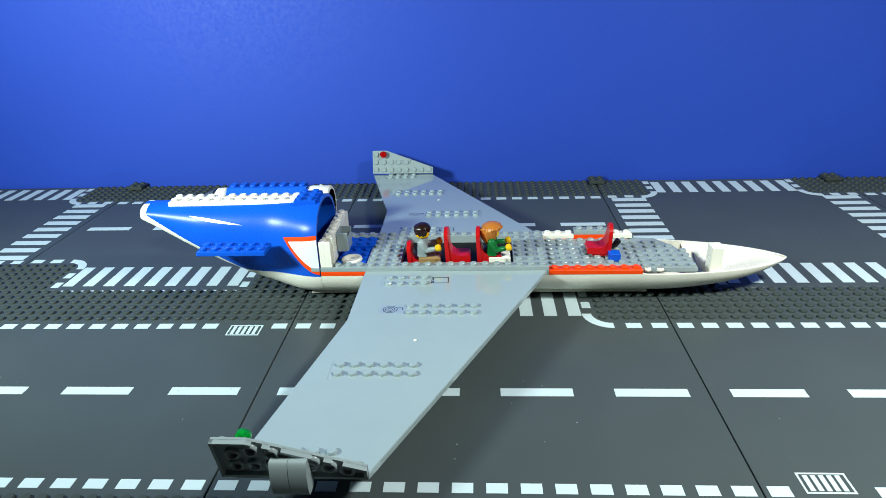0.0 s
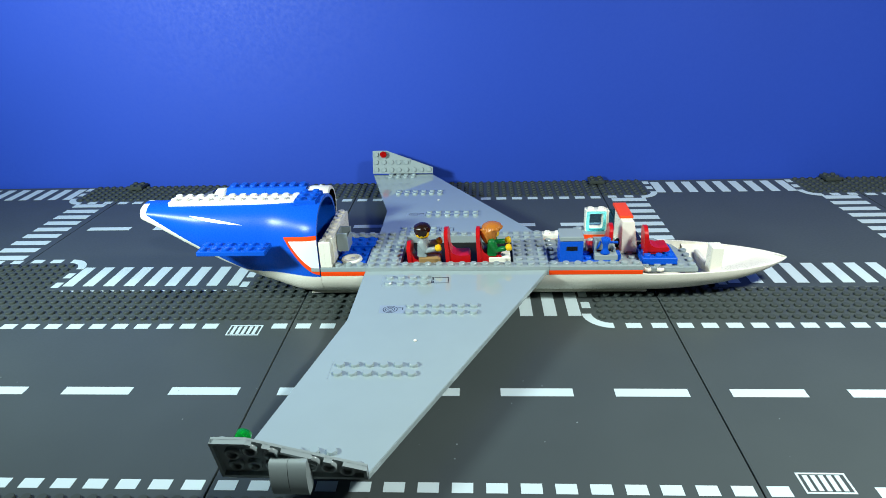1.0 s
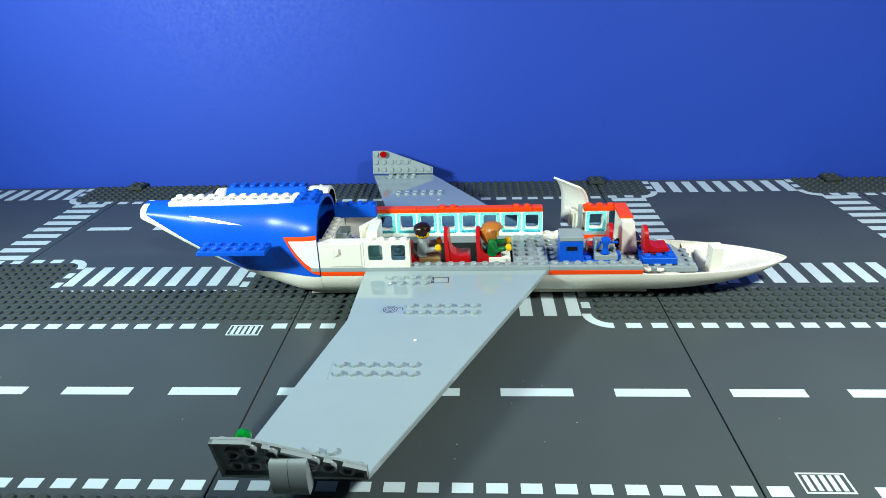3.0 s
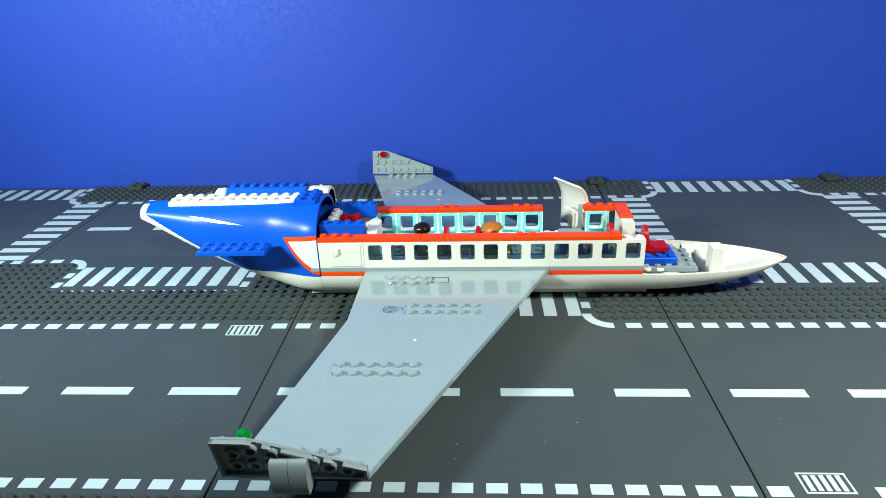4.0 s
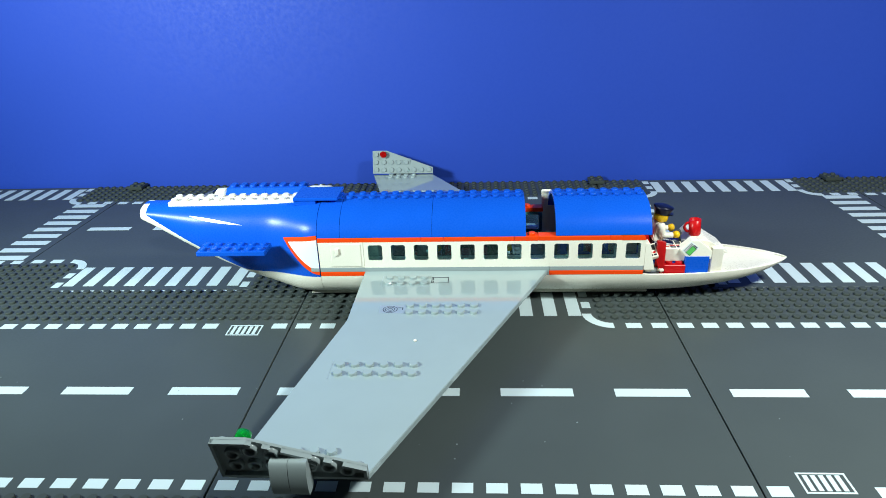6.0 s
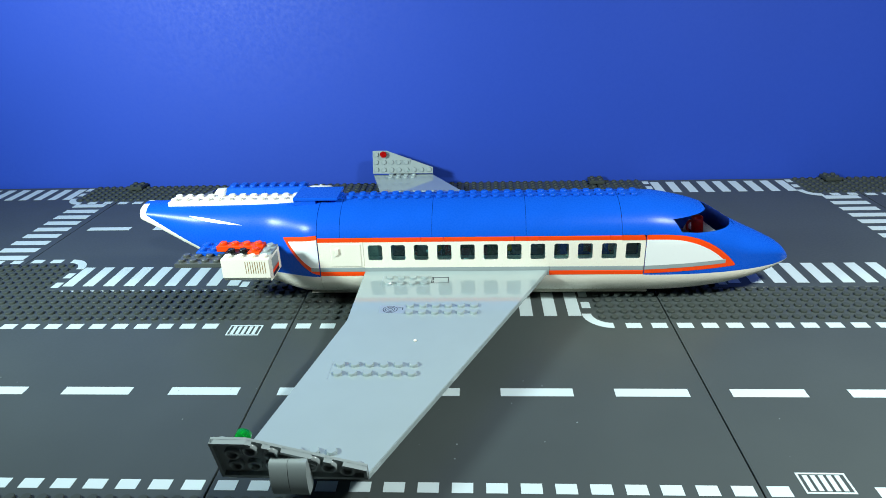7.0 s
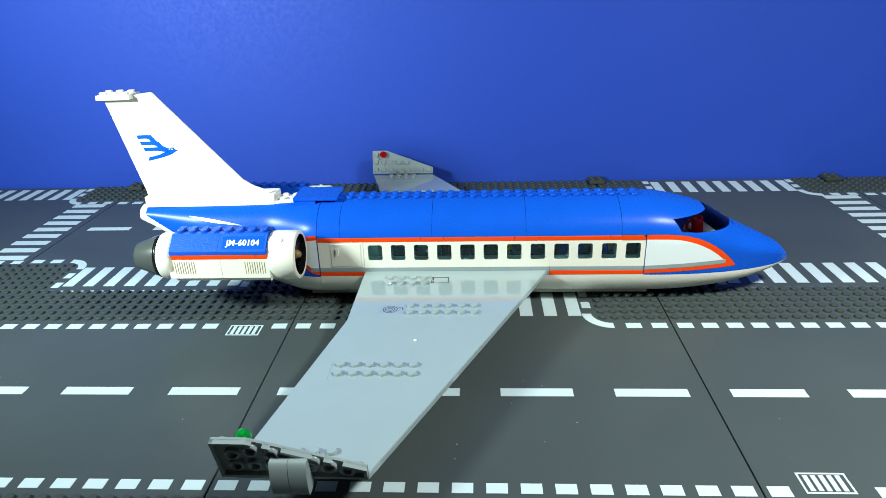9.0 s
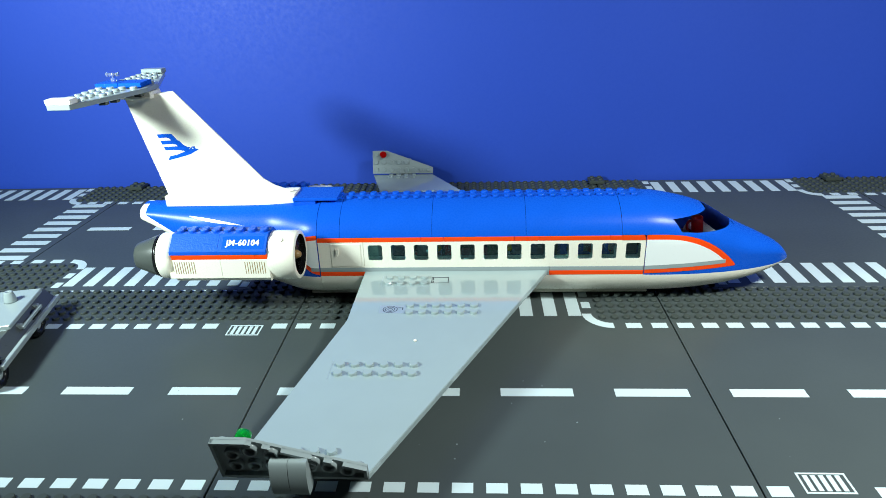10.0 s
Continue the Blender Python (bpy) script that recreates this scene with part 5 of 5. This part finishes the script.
# ---- toy figures: each one plain moulded piece ----
def toy_figure(s, w, h, torso, legs, hair, kind, label):
    bm = bmesh.new()
    # 0 torso, 1 legs, 2 yellow, 3 hair or cap
    for y in (-0.5, 0.5):
        block(bm, -0.35, 1.5, y - 0.45, y + 0.45, 0, 0.8, 0.1, 1)
        block(bm, 1.05, 1.6, y - 0.45, y + 0.45, -0.4, 0.75, 0.1, 1)
    b = bmesh.new()
    bmesh.ops.create_cube(b, size=1)
    for v in b.verts:
        k = 0.72 if v.co.z > 0 else 1.0
        v.co = (v.co.x * 0.9 * (0.9 if v.co.z > 0 else 1), v.co.y * 1.9 * k, 1.6 + v.co.z * 1.6)
    bmesh.ops.bevel(b, geom=b.edges[:], offset=0.1, segments=2, affect="EDGES")
    merge(bm, b, 0)
    for y in (-1, 1):
        lathe(bm, [(0.1, -0.42), (0.3, -0.35), (0.34, 0.0), (0.28, 0.75), (0.24, 0.85)], 12, 0, pose(0, y * 0.85, 2.1, 0, 155, y * 5))
        lathe(bm, [(0.24, 0), (0.26, 0.1), (0.23, 0.85), (0.15, 0.9)], 12, 0, pose(0.3, y * 0.9, 1.45, 0, 80, y * -6))
        lathe(bm, [(0.15, 0), (0.3, 0.12), (0.34, 0.4), (0.2, 0.55)], 12, 2, pose(1.15, y * 0.83, 1.62, 0, 75, 0))
    lathe(bm, [(0.3, 2.38), (0.42, 2.45), (0.58, 2.55), (0.62, 2.75), (0.62, 3.2), (0.5, 3.4), (0.3, 3.42)], 22, 2)
    if kind == "cap":
        lathe(bm, [(0.66, 3.15), (0.68, 3.3), (0.8, 3.62), (0.86, 3.75), (0.55, 3.86), (0.1, 3.88)], 24, 3)
        prism(bm, [(0.3, -0.5), (0.8, -0.42), (1.0, 0), (0.8, 0.42), (0.3, 0.5)], 3.12, 3.22, 3)
    else:
        b = bmesh.new()
        bmesh.ops.create_icosphere(b, subdivisions=4, radius=1)
        long_hair = kind == "long"
        for v in b.verts:
            x, y, z = v.co
            wave = 1 + (0.07 if long_hair else 0.03) * math.sin(11 * math.atan2(y, x) + (5 if long_hair else 3) * z) + 0.05 * noise.noise(v.co * 3)
            lowz = 1.6 if long_hair and x < 0.55 else (0.85 if x < 0.5 else 0.45)
            wide = 0.9 if long_hair else 0.76
            v.co = (x * wide * wave + 0.02 - (0.2 if long_hair and z < 0 else 0), y * (wide + 0.02) * wave, 3.22 + z * (0.55 if z > 0 else lowz))
        for f in b.faces:
            f.smooth = True
        merge(bm, b, 3)
    fig = part("toy_figure", bm, [torso, legs, YELLOW, hair])
    fig.matrix_basis = A @ P(s, w, h)
    return tagged(fig, label, "toy figure", "toy figures aboard the airliner")


def crew():
    toy_figure(8.95, 2.3, 0.3, GREY, SKINTAN, BROWN, "short", "grey-clad toy figure with dark hair seated on a red seat")
    toy_figure(15.15, 2.3, 0.3, GREEN, WHITE, HAIR, "long", "green-clad toy figure with long orange hair on a red seat")
    pilot = toy_figure(29.6, 2.5, 1.5, WHITE, NAVY, NAVY, "cap", "white-clad toy pilot in a navy cap in the cockpit")
    pilot.matrix_basis = A @ P(29.2, 2.5, 1.55, 0, 10, 0)
    low = A @ P(29.85, 2.5, 0.7, 0, -14, 0)
    arrive(pilot, 4.7, [(4.467, low), (4.633, low)])


# ---- baggage cart that rolls in at the end ----
def baggage_cart():
    cart = thing("baggage_cart", (-37.5, -9.8, 0), "pale grey toy baggage cart with dark sides and black wheels", "cart", turn=pose(0, 0, 0, 0, 0, 13))
    across = Matrix(((0, 0, 1, 0), (1, 0, 0, 0), (0, 1, 0, 0), (0, 0, 0, 1)))
    along = Matrix(((1, 0, 0, 0), (0, 0, 1, 0), (0, 1, 0, 0), (0, 0, 0, 1)))
    bm = bmesh.new()
    block(bm, -8, 0.5, -2.25, 4.3, 2.72, 3.1, 0.05)
    part("top_plate", bm, GREY, cart)
    bm = bmesh.new()
    prism(bm, [(-2.24, 2.74), (-2.24, 1.5), (-5.4, 1.5), (-5.4, 1.75)], -8, 0.2, m=across)
    bmesh.ops.recalc_face_normals(bm, faces=bm.faces[:])
    part("front_slope", bm, GREY, cart, "pale grey sloping front")
    bm = bmesh.new()
    lathe(bm, [(0.52, 0), (0.5, 0.12), (0.34, 0.85), (0.3, 0.9), (0.12, 0.9), (0.12, 0.6)], 18)
    part("peg", bm, GREY, cart, "pale grey peg", (-1.1, 2.2, 3.1))
    bm = bmesh.new()
    prism(bm, [(0.3, 2.71), (-8, 2.71), (-8, 1.3), (1.0, 1.3), (1.0, 1.75)], -5.6, 5.1, m=along)
    bmesh.ops.recalc_face_normals(bm, faces=bm.faces[:])
    part("side_board", bm, DARK, cart, "dark grey side board")
    bm = bmesh.new()
    block(bm, 0.98, 1.3, -6.2, 5.4, 1.42, 1.85, 0.04)
    part("bumper", bm, GREY, cart, "thin pale grey bumper strip")
    bm = bmesh.new()
    block(bm, 0.75, 1.0, -1.3, 2.5, 2.15, 2.4, 0.03)
    for yy in (-1.3, 2.1):
        block(bm, 0.4, 0.8, yy, yy + 0.4, 2.15, 2.55, 0.03)
    part("step", bm, GREY, cart, "pale grey clip bar")
    # solid dark block added underneath to deepen the shade between the wheels
    bm = bmesh.new()
    block(bm, -8, -0.15, -5.2, 4.6, 0.55, 1.32, 0.05)
    part("chassis", bm, DARK, cart, "dark grey block added to darken the underside")
    for yy in (-6.0, 1.5):
        bm = bmesh.new()
        lathe(bm, [(0.62, 0.3), (0.62, -0.45), (1.1, -0.45), (1.2, -0.3), (1.2, 0.3), (1.1, 0.45), (0.62, 0.45), (0.62, 0.3)], 24, m=pose(0, 0, 0, 0, 90, 0), caps=False)
        wheel = part("wheel", bm, BLACK, cart, "black rubber wheel", (0.45, yy, 1.22))
        bm = bmesh.new()
        lathe(bm, [(0.6, -0.3), (0.6, 0.3), (0.5, 0.3), (0.48, 0.2), (0.24, 0.2), (0.22, 0.36), (0.1, 0.4)], 18, m=pose(0, 0, 0, 0, 90, 0))
        part("hub", bm, GREY, wheel, "grey hub")
    return cart


engine(-2.2, 3.15, False, True)
engine(10.2, 2.95, True, False)
stabiliser()
tail_fin()
tailplane()
crew()
CART = baggage_cart()


# ---- what moves: loose pieces wait on the table beside the set until they are put on ----
def dust():
    """Fine pale crumbs lying about on the plates."""
    rng = random.Random(11)
    bm = bmesh.new()
    for k in range(48):
        x, y, r = rng.uniform(-40, 45), rng.uniform(-34, -14), rng.uniform(0.018, 0.05)
        blob = [Vector((x + r * rng.uniform(0.6, 1.5) * math.cos(a), y + r * rng.uniform(0.6, 1.3) * math.sin(a))) for a in steps(0, 2 * math.pi * 0.85, 5)]
        prism(bm, [(v.x, v.y) for v in blob], 0.001, r * 0.7)
    bmesh.ops.recalc_face_normals(bm, faces=bm.faces[:])
    tagged(part("dust", bm, GREY), "scattered pale dust specks lying on the road plates", "dust", kind="stuff")


dust()


def motions():
    inv = A.inverted()
    x, y, deep = 40.0, -80.0, 0.0
    for ob, t, before in ARRIVALS:
        home = ob.matrix_basis.copy()
        child = ob.parent is not None
        pts = [Vector(c) / U for c in ob.bound_box]
        lo = Vector((min(p.x for p in pts), min(p.y for p in pts), min(p.z for p in pts)))
        hi = Vector((max(p.x for p in pts), max(p.y for p in pts), max(p.z for p in pts)))
        if x + hi.x - lo.x > 150:
            x, y, deep = 40.0, y - deep - 1.5, 0.0
        spot = Matrix.Translation(Vector((x - lo.x, y - hi.y, -0.2 - lo.z)) * U)
        x, deep = x + hi.x - lo.x + 1.5, max(deep, hi.y - lo.y)
        wait = inv @ spot if child else spot
        first = before[0][0] if before else t - 0.033
        rows = [(0.0, wait), (first - 0.034, wait)] + before + [(t - 0.033, home), (10.0, home)]
        for other, more in CLOSING:
            if other == ob:
                rows = rows[:-1] + more
        walk(ob, rows)
    here = CART.matrix_basis.copy()
    away = Matrix.Translation((-0.22, -0.03, 0)) @ here
    walk(CART, [(0.0, away), (9.9, away), (9.967, here), (10.0, here)])


motions()
